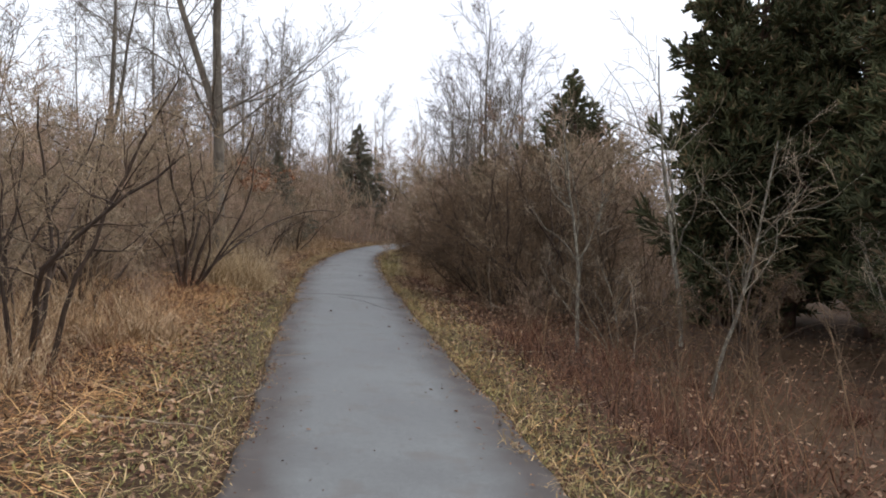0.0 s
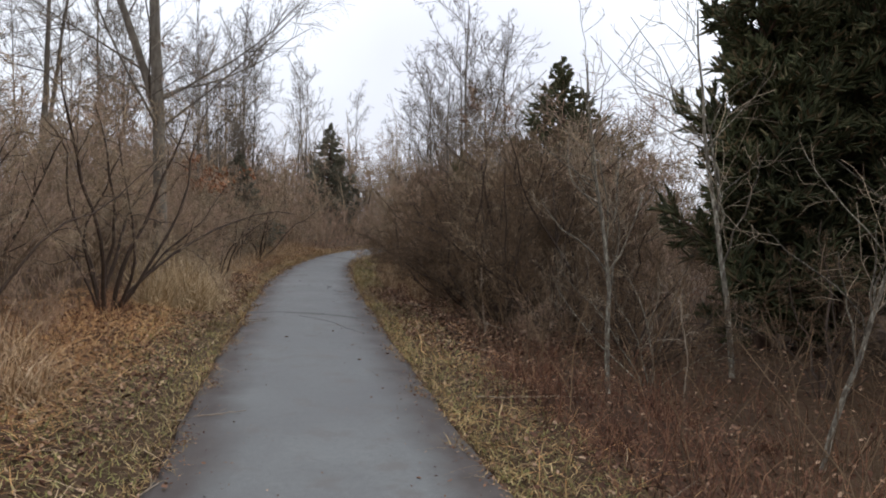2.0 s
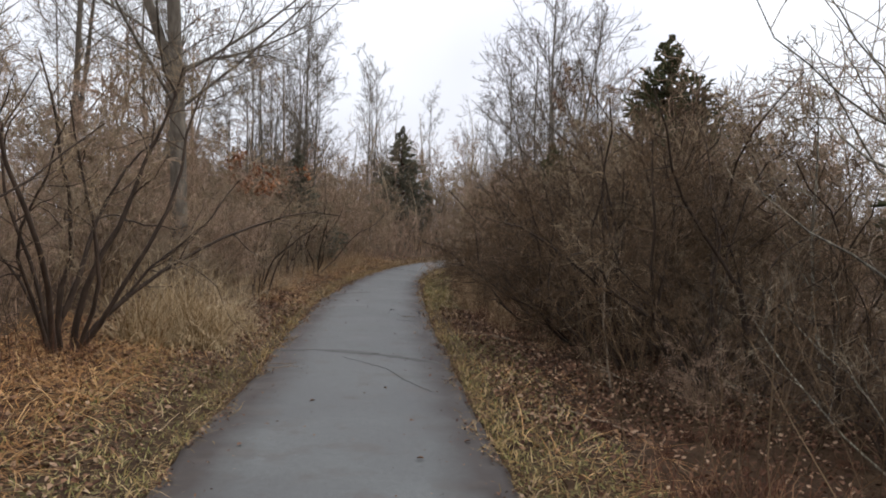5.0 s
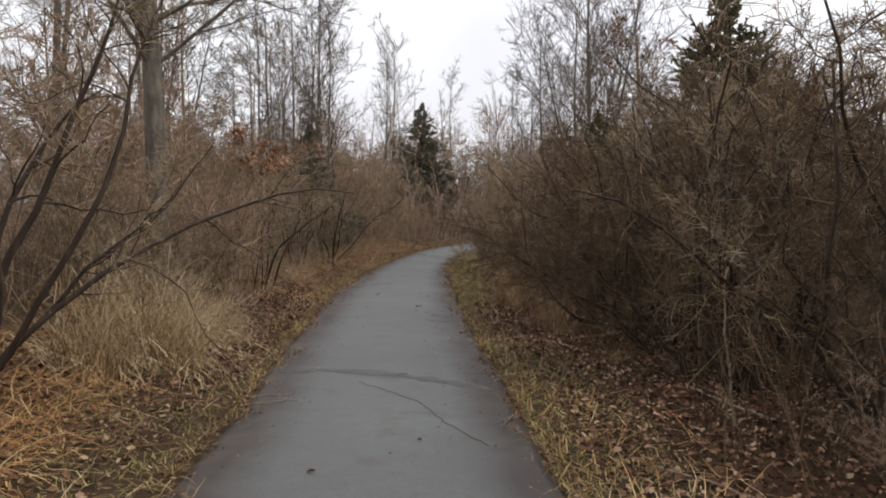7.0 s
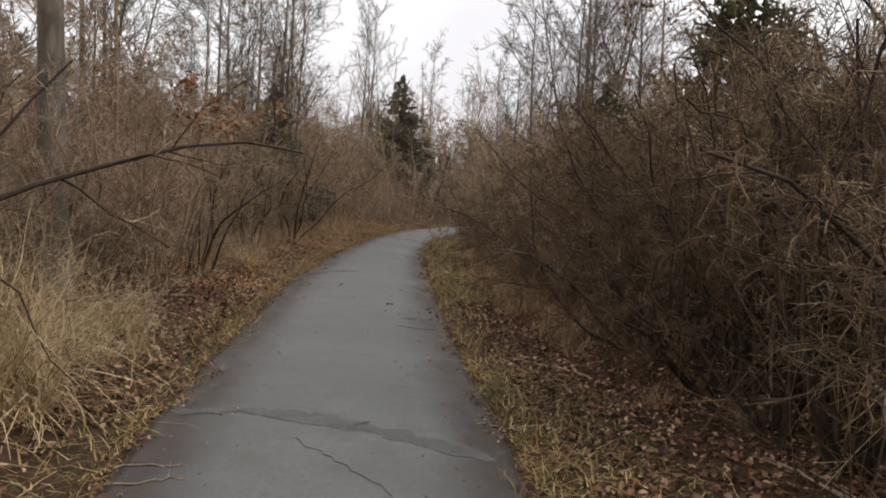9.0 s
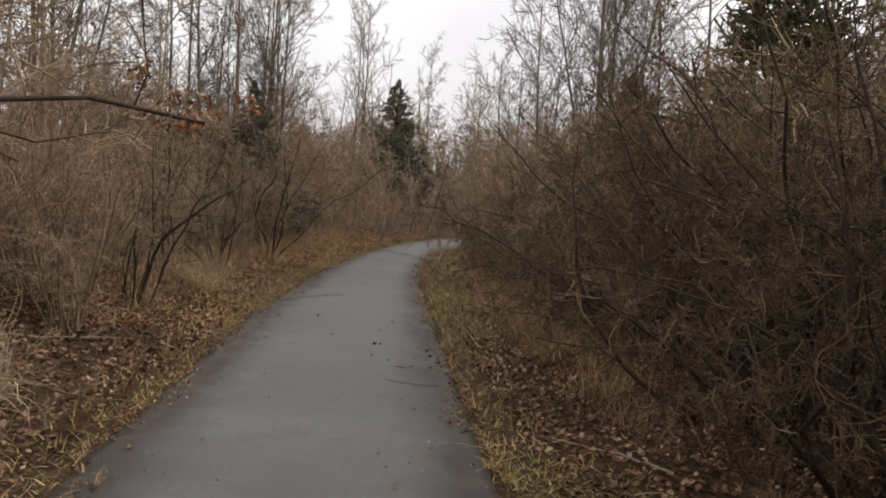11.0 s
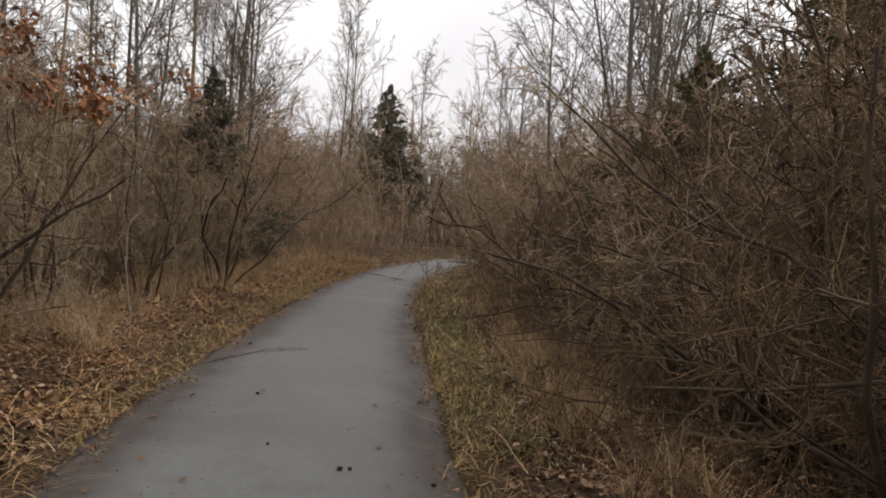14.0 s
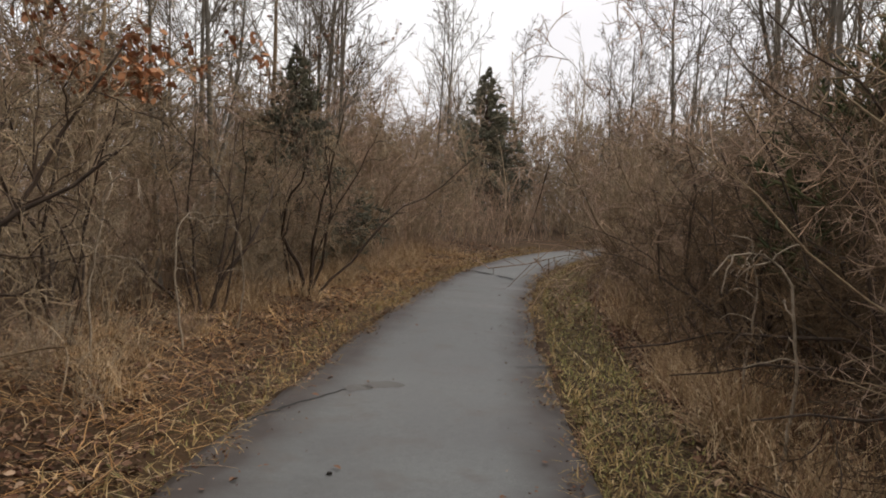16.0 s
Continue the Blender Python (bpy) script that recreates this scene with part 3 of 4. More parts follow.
for x, y, s in ((1.9, 33.0, 1.08), (0.6, 37.5, 0.8), (1.2, 28.6, 0.7), (0.9, 26.4, 0.6), (-9.0, 26.5, 0.7), (-10.5, 28.5, 0.9), (-7.6, 35.0, 0.8), (-13.5, 22, 0.75), (-6.9, 28.2, 0.6), (3.4, 34, 0.8), (4.6, 42, 0.75), (3.2, 46, 0.8), (0.2, 52, 0.8), (8.6, 33, 0.5)):
    vase_tree.at(x, y, s, rnd.uniform(0, 360))
for x, y, s in ((-8, 38, 0.85), (-9.5, 41, 1.0), (-6.4, 44, 0.9), (-7.4, 48, 0.95), (-11.5, 45, 1.0), (-4.6, 60, 1.0), (-9, 60, 1.05), (-2.5, 64, 0.8), (-13.5, 50, 1.1), (1.5, 58, 0.85), (-16, 38, 1.0), (-7.6, 29.0, 0.75), (-6.9, 33.5, 0.8), (-0.4, 48, 0.8), (-14, 30, 0.9), (-17, 25, 0.9)):
    pole_tree.at(x, y, s, rnd.uniform(0, 360))

tr, tips = bare_tree(45, 7.6, 0.06, 16, TWIG_TREE, BARK_GREY, (0.03, 0.02), 0.0, 0.2, (30, 62), (0.32, 0.55), (7, 5, 4), 0.02, 1.7)
mid_tree = Stand(tr, "small bare tree with a dense net of twigs", "tree", "bare trees")
for x, y, s in ((-6.8, 26.5, 0.7), (-9.5, 27, 1.05), (-8.5, 30, 1.0), (-6.4, 30.8, 0.85), (-9.6, 33, 1.0), (-11, 31, 1.1), (-7.9, 34, 0.9), (2.0, 25.4, 0.62), (0.7, 30.4, 0.75), (2.6, 28, 0.7), (3.6, 31, 0.75), (0.6, 33.5, 0.75)):
    mid_tree.at(x, y, s, rnd.uniform(0, 360))

tr, tips = bare_tree(46, 5.6, 0.05, 20, TWIG_BROWN, BARK_SHRUB, (0.03, 0.02), 0.0, 0.12, (25, 60), (0.35, 0.6), (7, 6, 4), 0.02, 2.1)
scrub_tree = Stand(tr, "small brown bare tree thick with twigs in the thicket", "tree", "bare trees")
for x, y, s in ((-7.0, 19.2, 0.69), (-8.8, 21, 0.82), (-7.2, 23.6, 0.73), (-9.2, 24.8, 0.95), (-7.2, 26.2, 0.77), (-8.9, 28.2, 0.95), (-7.3, 30.4, 0.86), (-10.5, 31, 1.07), (-8.0, 32.4, 0.90), (-6.6, 35.4, 0.73), (-9, 36.5, 0.99), (-11.5, 21.5, 0.95), (-11.8, 27, 1.03), (-7.4, 39.6, 0.86), (-10, 41, 1.03),
                (4.3, 18.2, 0.62), (3.3, 20.0, 0.66), (5.6, 17.0, 0.6), (5.4, 20.2, 0.68), (3.2, 22.4, 0.7), (5.0, 23.6, 0.74), (2.6, 24.4, 0.72), (4.6, 27, 0.85)):
    scrub_tree.at(x, y, s, rnd.uniform(0, 360))

# ---- the thickets beside the path ----
thick = [
    Stand(shrub(21, 11, 3.3, 30, TWIG_SHADED, BARK_DARK, (8, 8, 8), 0.05, 0.022, 0.12, low=0.36, kink=2, wide=0.8, short=1.05, reach=0.6), "dense bare brown shrub with crooked spreading branches", "shrub", "shrubs beside the path"),
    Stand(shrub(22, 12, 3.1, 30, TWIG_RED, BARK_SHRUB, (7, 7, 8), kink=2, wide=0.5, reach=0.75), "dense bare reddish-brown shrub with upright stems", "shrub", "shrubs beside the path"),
    Stand(shrub(23, 10, 2.9, 30, TWIG_SHADED, BARK_DARK, (8, 8, 8), 0.03, 0.019, 0.1, low=0.34, kink=2, wide=0.8, short=1.05, reach=0.6), "bare dark-stemmed shrub with tangled drooping branches", "shrub", "shrubs beside the path"),
    Stand(shrub(24, 9, 3.0, 36, TWIG_GREY, BARK_SHRUB, (8, 8, 7), 0.08, 0.02, 0.13, kink=2, wide=0.7, reach=0.75), "bare grey-brown shrub with twiggy crown", "shrub", "shrubs beside the path"),
    Stand(shrub(25, 12, 1.8, 34, TWIG_RED, BARK_SHRUB, (6, 6, 6), 0.06, 0.01, low=0.1, kink=2, wide=0.4), "low bare reddish shrub of thin whippy stems", "shrub", "shrubs beside the path"),
    Stand(shrub(26, 8, 3.3, 40, TWIG_BROWN, BARK_SHRUB, (6, 6, 6), fine=2.0, kink=2, wide=0.6), "bare brown shrub deep in the thicket", "shrub", "shrubs behind the front rank"),
    Stand(shrub(27, 8, 3.5, 36, TWIG_RED, BARK_SHRUB, (6, 6, 6), fine=2.0, kink=2, wide=0.6), "bare reddish shrub deep in the thicket", "shrub", "shrubs behind the front rank"),
]


def thicket(y0, y1, step, offsets, sizes, kinds, seed):
    r = random.Random(seed)
    y = y0
    while y < y1:
        for o in offsets:
            yy = y + r.uniform(-0.5, 0.5) * step
            x = float(mid_line(yy)) + o + r.uniform(-0.3, 0.3)
            thick[r.choice(kinds)].at(x, yy, r.uniform(*sizes), r.uniform(0, 360), (r.uniform(-6, 6), r.uniform(-6, 6)))
        y += step


# Front rank on the right takes shade-darkened twigs, the left takes lit, lighter ones.
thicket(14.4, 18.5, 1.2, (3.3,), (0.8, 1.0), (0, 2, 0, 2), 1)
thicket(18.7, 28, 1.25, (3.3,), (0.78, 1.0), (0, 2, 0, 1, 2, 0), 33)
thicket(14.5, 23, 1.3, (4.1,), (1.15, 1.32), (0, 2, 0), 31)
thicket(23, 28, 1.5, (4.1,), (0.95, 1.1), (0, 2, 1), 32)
thicket(12.8, 30, 2.8, (2.9,), (0.36, 0.52), (4, 2, 4), 12)
thicket(15.0, 40, 1.7, (5.2,), (0.95, 1.1), (5, 5, 6), 2)
thicket(28, 40, 1.8, (2.8,), (0.8, 1.0), (5, 6), 3)
thicket(17.5, 40, 2.6, (6.8, 9.2), (0.95, 1.2), (5, 6), 4)
thicket(17.5, 31, 1.6, (-3.0,), (0.66, 0.9), (1, 3, 3, 1), 5)
thicket(19, 40, 1.8, (-2.3,), (0.4, 0.62), (4, 4, 3), 15)
thicket(31, 41, 1.8, (-3.0,), (0.8, 1.0), (5, 6), 25)
thicket(16, 43, 1.7, (-4.7,), (0.85, 1.05), (6, 6, 5), 6)
thicket(7.5, 16.5, 1.3, (-5.6,), (0.86, 1.06), (6, 6, 5), 16)
thicket(9, 16, 1.6, (-4.5,), (0.5, 0.72), (1, 4, 6), 17)
thicket(6, 44, 2.4, (-7.2, -9.8), (0.85, 1.08), (5, 6), 7)
for x, y, k in ((1.9, 16.2, 1.25), (2.5, 17.8, 1.35), (1.6, 19.0, 1.2), (2.4, 20.4, 1.3)):
    thick[0].at(x, y, k, 73 * y)
# Shrubs added to shade and darken the ground by the cedars, most unseen.
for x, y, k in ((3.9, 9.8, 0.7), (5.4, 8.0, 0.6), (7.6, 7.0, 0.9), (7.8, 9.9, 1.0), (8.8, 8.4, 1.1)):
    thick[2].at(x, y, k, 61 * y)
# Added behind the cedars to close a gap and shade ground; eastern ones unseen.
for x, y, k in ((8.5, 15.2, 0.9), (10.2, 14.2, 1.0), (9.5, 17.0, 1.0), (11.6, 15.6, 1.1), (8.0, 17.4, 0.9), (12.2, 12.6, 1.1), (10.6, 11.2, 1.0), (9.2, 10.0, 0.9)):
    thick[5].at(x, y, k, 47 * y)
thick[3].at(-4.45, 16.4, 0.8, 40)
thick[0].at(2.75, 12.9, 0.8, 25)
thick[2].at(2.6, 11.6, 0.6, 125)
thick[1].at(-5.9, 28.9, 0.85, 20)
thick[3].at(-6.4, 28.4, 0.8, 120)
thick[1].at(-4.6, 18.9, 0.85, 200)
far_rows = random.Random(41)
for row in range(6):
    for k in range(14):
        x, y = -15 + 1.9 * k + far_rows.uniform(-0.8, 0.8), 45 + 2.7 * row + far_rows.uniform(-0.8, 0.8)
        near_spruce = row < 4 and -10.5 < x < -3.0
        size = far_rows.uniform(0.3, 0.45) if near_spruce else far_rows.uniform(1.15, 1.5) if row < 4 else far_rows.uniform(1.4, 1.75)
        if abs(x - float(mid_line(y))) > 3.2:
            thick[far_rows.choice((5, 6))].at(x, y, size, far_rows.uniform(0, 360))
for k in range(7):
    x, y = -1.5 + 1.9 * k + far_rows.uniform(-0.8, 0.8), 41 + far_rows.uniform(-1.5, 1.5)
    if x - float(mid_line(y)) > 3.2:
        thick[6].at(x, y, far_rows.uniform(0.8, 1.0), far_rows.uniform(0, 360))

# shrubs that stand out from the rest
vase = Stand(shrub(51, 11, 3.3, 26, TWIG_BROWN, BARK_DARK, (8, 7, 7), 0.03, 0.024, 0.08, 0.2, 6, 1.0, 0.34, 2, wide=0.5, reach=0.75), "bare dark shrub with stems fanning from one base", "shrub", "shrubs beside the path")
vase.at(-4.29, 13.0, 1.0, 0, (0, 6))
vase.at(-6.2, 13.0, 0.9, 130)
vase.at(1.35, 15.2, 0.9, 200)
thick[2].at(0.55, 21.2, 0.9, 290)
crooked = Stand(shrub(52, 7, 2.9, 32, TWIG_BROWN, BARK_DARK, (7, 7, 6), 0.0, 0.022, 0.085, 0.2, 6, 1.0, 0.36, 2, wide=0.7, reach=0.7), "bare dark shrub with few crooked stems in dead grass", "shrub", "shrubs beside the path")
crooked.at(-3.4, 6.2, 1.0, 10, (0, 5))
crooked.at(-5.6, 8.2, 0.9, 150)
crooked.at(-4.9, 5.2, 0.9, 70)
crooked.at(-4.3, 7.6, 0.85, 230)
crooked.at(-4.5, 9.4, 0.9, 320)
thick[4].at(-4.1, 10.6, 1.0, 40)
thick[4].at(-5.0, 6.6, 1.1, 160)
thick[1].at(-5.2, 8.6, 0.8, 250)
crooked.at(-4.75, 20.5, 0.78, 20, (-4, 8), label="dark shrub leaning towards the path")
crooked.at(-5.5, 22.9, 0.8, 200)
crooked.at(-5.5, 25.2, 0.85, 100, (0, 5))
crooked.at(1.3, 18.4, 1.15, 40, (0, -5), label="dark crooked shrub overhanging the verge")
thick[0].at(0.9, 22.4, 0.9, 260)
crooked.at(-5.3, 27.5, 0.95, 310, (0, 8))

# pale lichen-covered saplings
pale = Stand(shrub(61, 1, 4.4, 7, TWIG_GREY, BARK_PALE, (14, 4, 3), 0.0, 0.022, 0.075, 0.1, 7, 1.1, 0.25), "pale lichen-spotted sapling with zigzag bare branches", "sapling", "pale saplings")
pale.at(3.35, 10.9, 1.1, 0)
pale.at(1.75, 9.8, 0.76, 70, label="pale lichen-grey sapling rising out of brush")
pale.at(2.75, 7.6, 0.62, 140, (3, -7))
pale.at(2.75, 13.4, 0.68, 300)
brushy = Stand(shrub(62, 6, 3.0, 48, TWIG_GREY, BARK_PALE, (7, 5, 4), 0.08, 0.015, 0.1, 0.2, 5, 1.0, 0.3), "pale twiggy shrub with slanting lichen-flecked branches", "shrub", "pale saplings")
brushy.at(5.5, 8.6, 0.62, 0)
brushy.at(2.45, 10.7, 0.8, 80)
brushy.at(2.2, 14.3, 0.8, 200)


# ---- undergrowth, grass and litter ----
def belt(n, d0, d1, y0, y1, rng, power=1.0, clump=0.0):
    """n places beside the path, at distances d0 to d1 from its middle line; denser towards d0 with a higher power, in clumps where asked."""
    if clump:
        k = max(4, n // 14)
        yc, fc = rng.uniform(y0, y1, k), rng.uniform(0, 1, k) ** power
        i = rng.integers(0, k, n)
        y = yc[i] + clump * rng.normal(size=n)
        d = d0 + (d1 - d0) * fc[i] + clump * rng.normal(size=n)
    else:
        y = rng.uniform(y0, y1, n)
        d = d0 + (d1 - d0) * rng.uniform(0, 1, n) ** power
    lim = HALF + 0.02
    d = np.where(np.abs(d) < lim, np.sign(d0) * (lim + np.abs(rng.normal(size=n)) * 0.1), d)
    x = mid_line(y) + d * slope_width(y)
    return np.stack([x, y, land(x, y)], 1)


def band(n, d0, d1, y0, y1, rng):
    """n places in a strip that may reach over the path's edge."""
    y, d = rng.uniform(y0, y1, n), rng.uniform(d0, d1, n)
    x = mid_line(y) + d * slope_width(y)
    return np.stack([x, y, land(x, y)], 1)


def stuff(name, v, f, mat, label, category):
    return tagged(put_mesh(name, mesh_from(name, v, f, mat)), label, category, kind="stuff")


def brush(name, places, h0, h1, mat, seed, label, r0=0.004, sides_m=5, lean=0.25, fine=1.0):
    """Upright whips with a few side twigs each, joined."""
    rng = np.random.default_rng(seed)
    n = len(places)
    d = unit(np.stack([lean * rng.normal(size=n), lean * rng.normal(size=n), np.ones(n)], 1))
    a, ar = grow(places - [[0, 0, 0.03]], d, rng.uniform(h0, h1, n), r0 * rng.uniform(0.7, 1.5, n), 5, 0.1, 0.0, 0.35, rng, 0.1)
    b, br = grow(*sprout(a, ar, sides_m, 0.25, 1.0, 20, 60, 0.2, 0.45, 0.7, rng), 3, 0.15, 0.02, 0.5, rng)
    v, f = tubes([(a, ar, 3), (b, np.maximum(br, 0.0022 * fine), 3)])
    return stuff(name, v, f, mat, label, "undergrowth")


g = np.random.default_rng(77)
# First and third sets use the twig colour with shade mixed in.
brush("undergrowth", np.concatenate([belt(450, 2.3, 5.0, 12.5, 30, g), belt(350, -2.2, -5.0, 15, 31, g)]), 0.7, 2.0, TWIG_SHADED, 1, "thin brown whips and briars under the shrubs", 0.004, 8, 0.35)
brush("undergrowth", np.concatenate([belt(900, 2.0, 8.0, 28, 48, g), belt(900, -2.2, -9.0, 30, 48, g), belt(350, -4.5, -9.0, 8, 30, g), belt(300, 5, 9, 14, 28, g)]), 1.0, 2.6, TWIG_RED, 2, "reddish brush filling the thicket", 0.008, 5, 0.2, 2.2)
brush("undergrowth", np.concatenate([belt(170, 2.0, 4.2, 5, 13.5, g), belt(120, -2.8, -5.0, 4, 14, g)]), 0.5, 1.5, TWIG_SHADED, 3, "thin saplings and dead stalks in shade-darkened brown", 0.004, 4)


def far_woods():
    """Leafless woods that close the view: stems and branches, thinned to one mesh."""
    rng = np.random.default_rng(5)
    n = 1300
    x, y = rng.normal(size=n) * 14 - 2, rng.uniform(50, 80, n)
    side = rng.uniform(0, 1, n) < 0.45
    sx = np.where(rng.uniform(0, 1, n) < 0.5, rng.uniform(-38, -11.5, n), rng.uniform(10.5, 32, n))
    x, y = np.where(side, sx, x), np.where(side, rng.uniform(2, 60, n), y)
    keep = np.abs(x - mid_line(y)) > 2.2
    x, y = x[keep], y[keep]
    n = len(x)
    p = np.stack([x, y, land(x, y) - 0.05], 1)
    d = unit(np.stack([0.08 * rng.normal(size=n), 0.08 * rng.normal(size=n), np.ones(n)], 1))
    tall = np.where((rng.uniform(0, 1, n) < np.where(x < -11.5, 0.07, 0.2)) & (x < 5), rng.uniform(5, 9.5, n), rng.uniform(2.2, 4.2, n))
    a, ar = grow(p, d, tall, 0.006 * tall + 0.01, 6, 0.06, 0.02, 0.25, rng)
    b, br = grow(*sprout(a, ar, 9, 0.15, 0.98, 25, 55, 0.22, 0.45, 0.5, rng), 4, 0.12, 0.05, 0.35, rng)
    c, cr = grow(*sprout(b, br, 5, 0.1, 1.0, 25, 60, 0.35, 0.65, 0.7, rng), 2, 0.1, 0.03, 0.4, rng)
    v, f = tubes([(a, ar, 3), (b, np.maximum(br, 0.009), 3), (c, np.maximum(cr, 0.007), 3)])
    stuff("far_woods", v, f, TWIG_GREY, "leafless grey-brown woods beyond the thickets", "woods")


far_woods()


def mat_of(name, mat, places, l0, l1, w0, w1, r0, r1, droop, seed, label, n=4):
    rng = np.random.default_rng(seed)
    k = len(places)
    v, f = blades(places + np.stack([np.zeros(k), np.zeros(k), rng.uniform(-0.01, 0.03, k)], 1), rng.uniform(0, 2 * math.pi, k), rng.uniform(l0, l1, k), rng.uniform(w0, w1, k), rng.uniform(r0, r1, k), droop, rng, n)
    return stuff(name, v, f, mat, label, "grass")


# turf along both edges
mat_of("turf", TURF, np.concatenate([belt(4000, -1.0, -1.55, 2, 30, g, 1.6), belt(6000, 1.0, 1.65, 2, 24, g, 1.6), belt(2500, 1.0, 1.75, 21, 36, g), belt(3000, -1.0, -1.7, 30, 44, g), belt(2500, 1.0, 2.0, 36, 44, g), band(2500, -1.1, -0.85, 28, 44, g), band(2500, 0.85, 1.1, 28, 44, g)]),
       0.05, 0.13, 0.003, 0.006, 0.2, 1.2, 0.7, 11, "short yellowish winter turf along the path", 3)
mat_of("turf", TURF_GREEN, np.concatenate([belt(7000, -1.0, -2.1, 3, 13.5, g, 1.0), belt(8000, 1.0, 1.95, 3, 17, g, 1.1), belt(10000, 1.0, 1.8, 20.5, 36, g), belt(1500, -1.0, -1.4, 13, 30, g)]),
       0.03, 0.08, 0.003, 0.006, 0.2, 1.1, 0.7, 15, "dull green turf creeping along the path's edge", 3)
# flattened straw
mat_of("flattened_straw", STRAW, np.concatenate([belt(3800, -1.7, -3.6, 2.5, 15, g, 0.9), belt(5500, -1.75, -3.8, 2.5, 16, g, 1.0, 0.16), belt(6500, -1.8, -4.4, 7.5, 13.6, g, 1.0), belt(7500, -1.2, -2.6, 19.5, 38, g, 1.0, 0.15), belt(1000, 1.15, 2.2, 4, 15, g, 1.2)]),
       0.16, 0.55, 0.0021, 0.005, 0.02, 0.34, 0.45, 12, "flattened orange-brown straw beside the path", 6)
mat_of("flattened_straw", STRAW_PALE, np.concatenate([belt(1200, -1.15, -3.2, 2.5, 16, g, 1.0), belt(1800, -1.1, -2.4, 19, 40, g), belt(700, 1.05, 2.2, 4, 34, g)]),
       0.2, 0.65, 0.002, 0.0042, 0.02, 0.35, 0.5, 13, "pale dry stalks lying across the verge", 6)
mat_of("dry_grass", STRAW_PALE, np.concatenate([belt(1500, -2.1, -2.9, 19, 38, g, 1.0, 0.12), belt(1500, 1.95, 2.5, 18.5, 32, g, 1.0, 0.1), belt(1500, -2.9, -4.8, 4.2, 10, g, 1.0, 0.14)]),
       0.2, 0.6, 0.0022, 0.0045, 0.4, 1.35, 0.9, 16, "tan dead grass standing along the foot of the thickets", 5)
# rust-coloured grass beside the cedars
mat_of("rusty_grass", STRAW_RUST, np.concatenate([belt(2600, 1.7, 2.9, 4.6, 10.5, g, 1.0, 0.18), belt(900, 2.9, 4.6, 4.6, 10.5, g, 1.0, 0.25), belt(1500, -2.3, -3.8, 5, 13, g, 1.0, 0.2), belt(1800, 1.9, 2.7, 17, 32, g, 1.0, 0.15)]),
       0.2, 0.6, 0.0018, 0.004, 0.5, 1.35, 0.9, 14, "rust-coloured dead grass and bramble tops", 5)


DY = g.uniform(3.5, 36, 1500)
DU = np.clip(g.choice((-1, 1), 1500) * (HALF - 0.06 - np.abs(g.normal(size=1500)) * 0.32), -HALF + 0.05, HALF - 0.05)


def litter(name, places, s0, s1, mat, seed, label, flat=0.35):
    rng = np.random.default_rng(seed)
    k = len(places)
    v, f = leaves(places + np.stack([np.zeros(k), np.zeros(k), rng.uniform(0.005, 0.04, k)], 1), rng.uniform(s0, s1, k), rng, flat)
    return stuff(name, v, f, mat, label, "leaves")


litter("leaf_litter", np.concatenate([belt(14500, 1.3, 4.3, 12, 21, g, 1.0), belt(7000, 1.7, 4.2, 21, 28, g, 1.0), belt(2800, 1.2, 3.4, 3, 12, g, 0.8), belt(3500, 3.0, 8.0, 4, 14, g), belt(8500, -1.2, -3.4, 14.5, 21.5, g, 1.0), belt(3500, -1.3, -3.4, 21.5, 30, g, 1.0), belt(7500, -1.3, -3.6, 3, 14.5, g), belt(4500, 1.1, 3.2, 27, 42, g), belt(4000, -1.1, -3.2, 30, 42, g)]),
       0.012, 0.031, LITTER, 21, "curled brown fallen leaves covering the verge", 0.5)
litter("path_debris", np.stack([mid_line(DY) + DU, DY, on_path(mid_line(DY) + DU, DY) - 0.004], 1), 0.004, 0.012, LITTER, 22, "crumbs of leaf and bark scattered on the asphalt", 0.3)


def edge_places(n, seed):
    """Places along both ragged edges, on the asphalt or just off it."""
    rng = np.random.default_rng(seed)
    y = rng.uniform(3, 36, n)
    wide = HALF * np.interp(y, [22, 31], [1.0, 0.8])
    clumpy = 0.06 * np.sin(3.1 * y) + 0.05 * np.sin(7.7 * y + 1)
    d = rng.choice((-1, 1), n) * (wide + 0.03 + clumpy - np.abs(rng.normal(size=n)) * 0.07)
    x = mid_line(y) + d * slope_width(y)
    return np.stack([x, y, on_path(x, y) - 0.006], 1)


litter("edge_litter", edge_places(7000, 31), 0.005, 0.017, LITTER, 32, "leaf fragments and soil along the asphalt's edges", 0.4)
mat_of("edge_grass", TURF, edge_places(5000, 33), 0.05, 0.16, 0.002, 0.0045, 0.05, 0.7, 0.6, 34, "dry blades creeping over the asphalt's edges", 4)


# ---- clumps of tall pale grass ----
def grass_clump(seed, count, height, mat, spread_r=0.22, broad=1.0, stiff=0.9):
    rng = np.random.default_rng(seed)
    root = new("grass_clump")
    for name, k, hh, w, rise, droop in (("culm", count, height, 0.0035, (1.1, 1.5), stiff), ("foliage", count, height * 0.7, 0.005, (0.7 + 0.3 * (stiff < 0.9), 1.4), 1.9)):
        a, r = rng.uniform(0, 2 * math.pi, k), spread_r * np.sqrt(rng.uniform(0, 1, k))
        p = np.stack([r * np.cos(a), r * np.sin(a), np.full(k, -0.03)], 1)
        v, f = blades(p, a + rng.normal(size=k) * 0.8, hh * rng.uniform(0.5, 1.1, k), broad * w * rng.uniform(0.7, 1.4, k), rng.uniform(*rise, k), droop, rng, 8, 0.3)
        tagged(put_mesh(name, mesh_from(name, v, f, mat), root), kind="stuff")
    return root


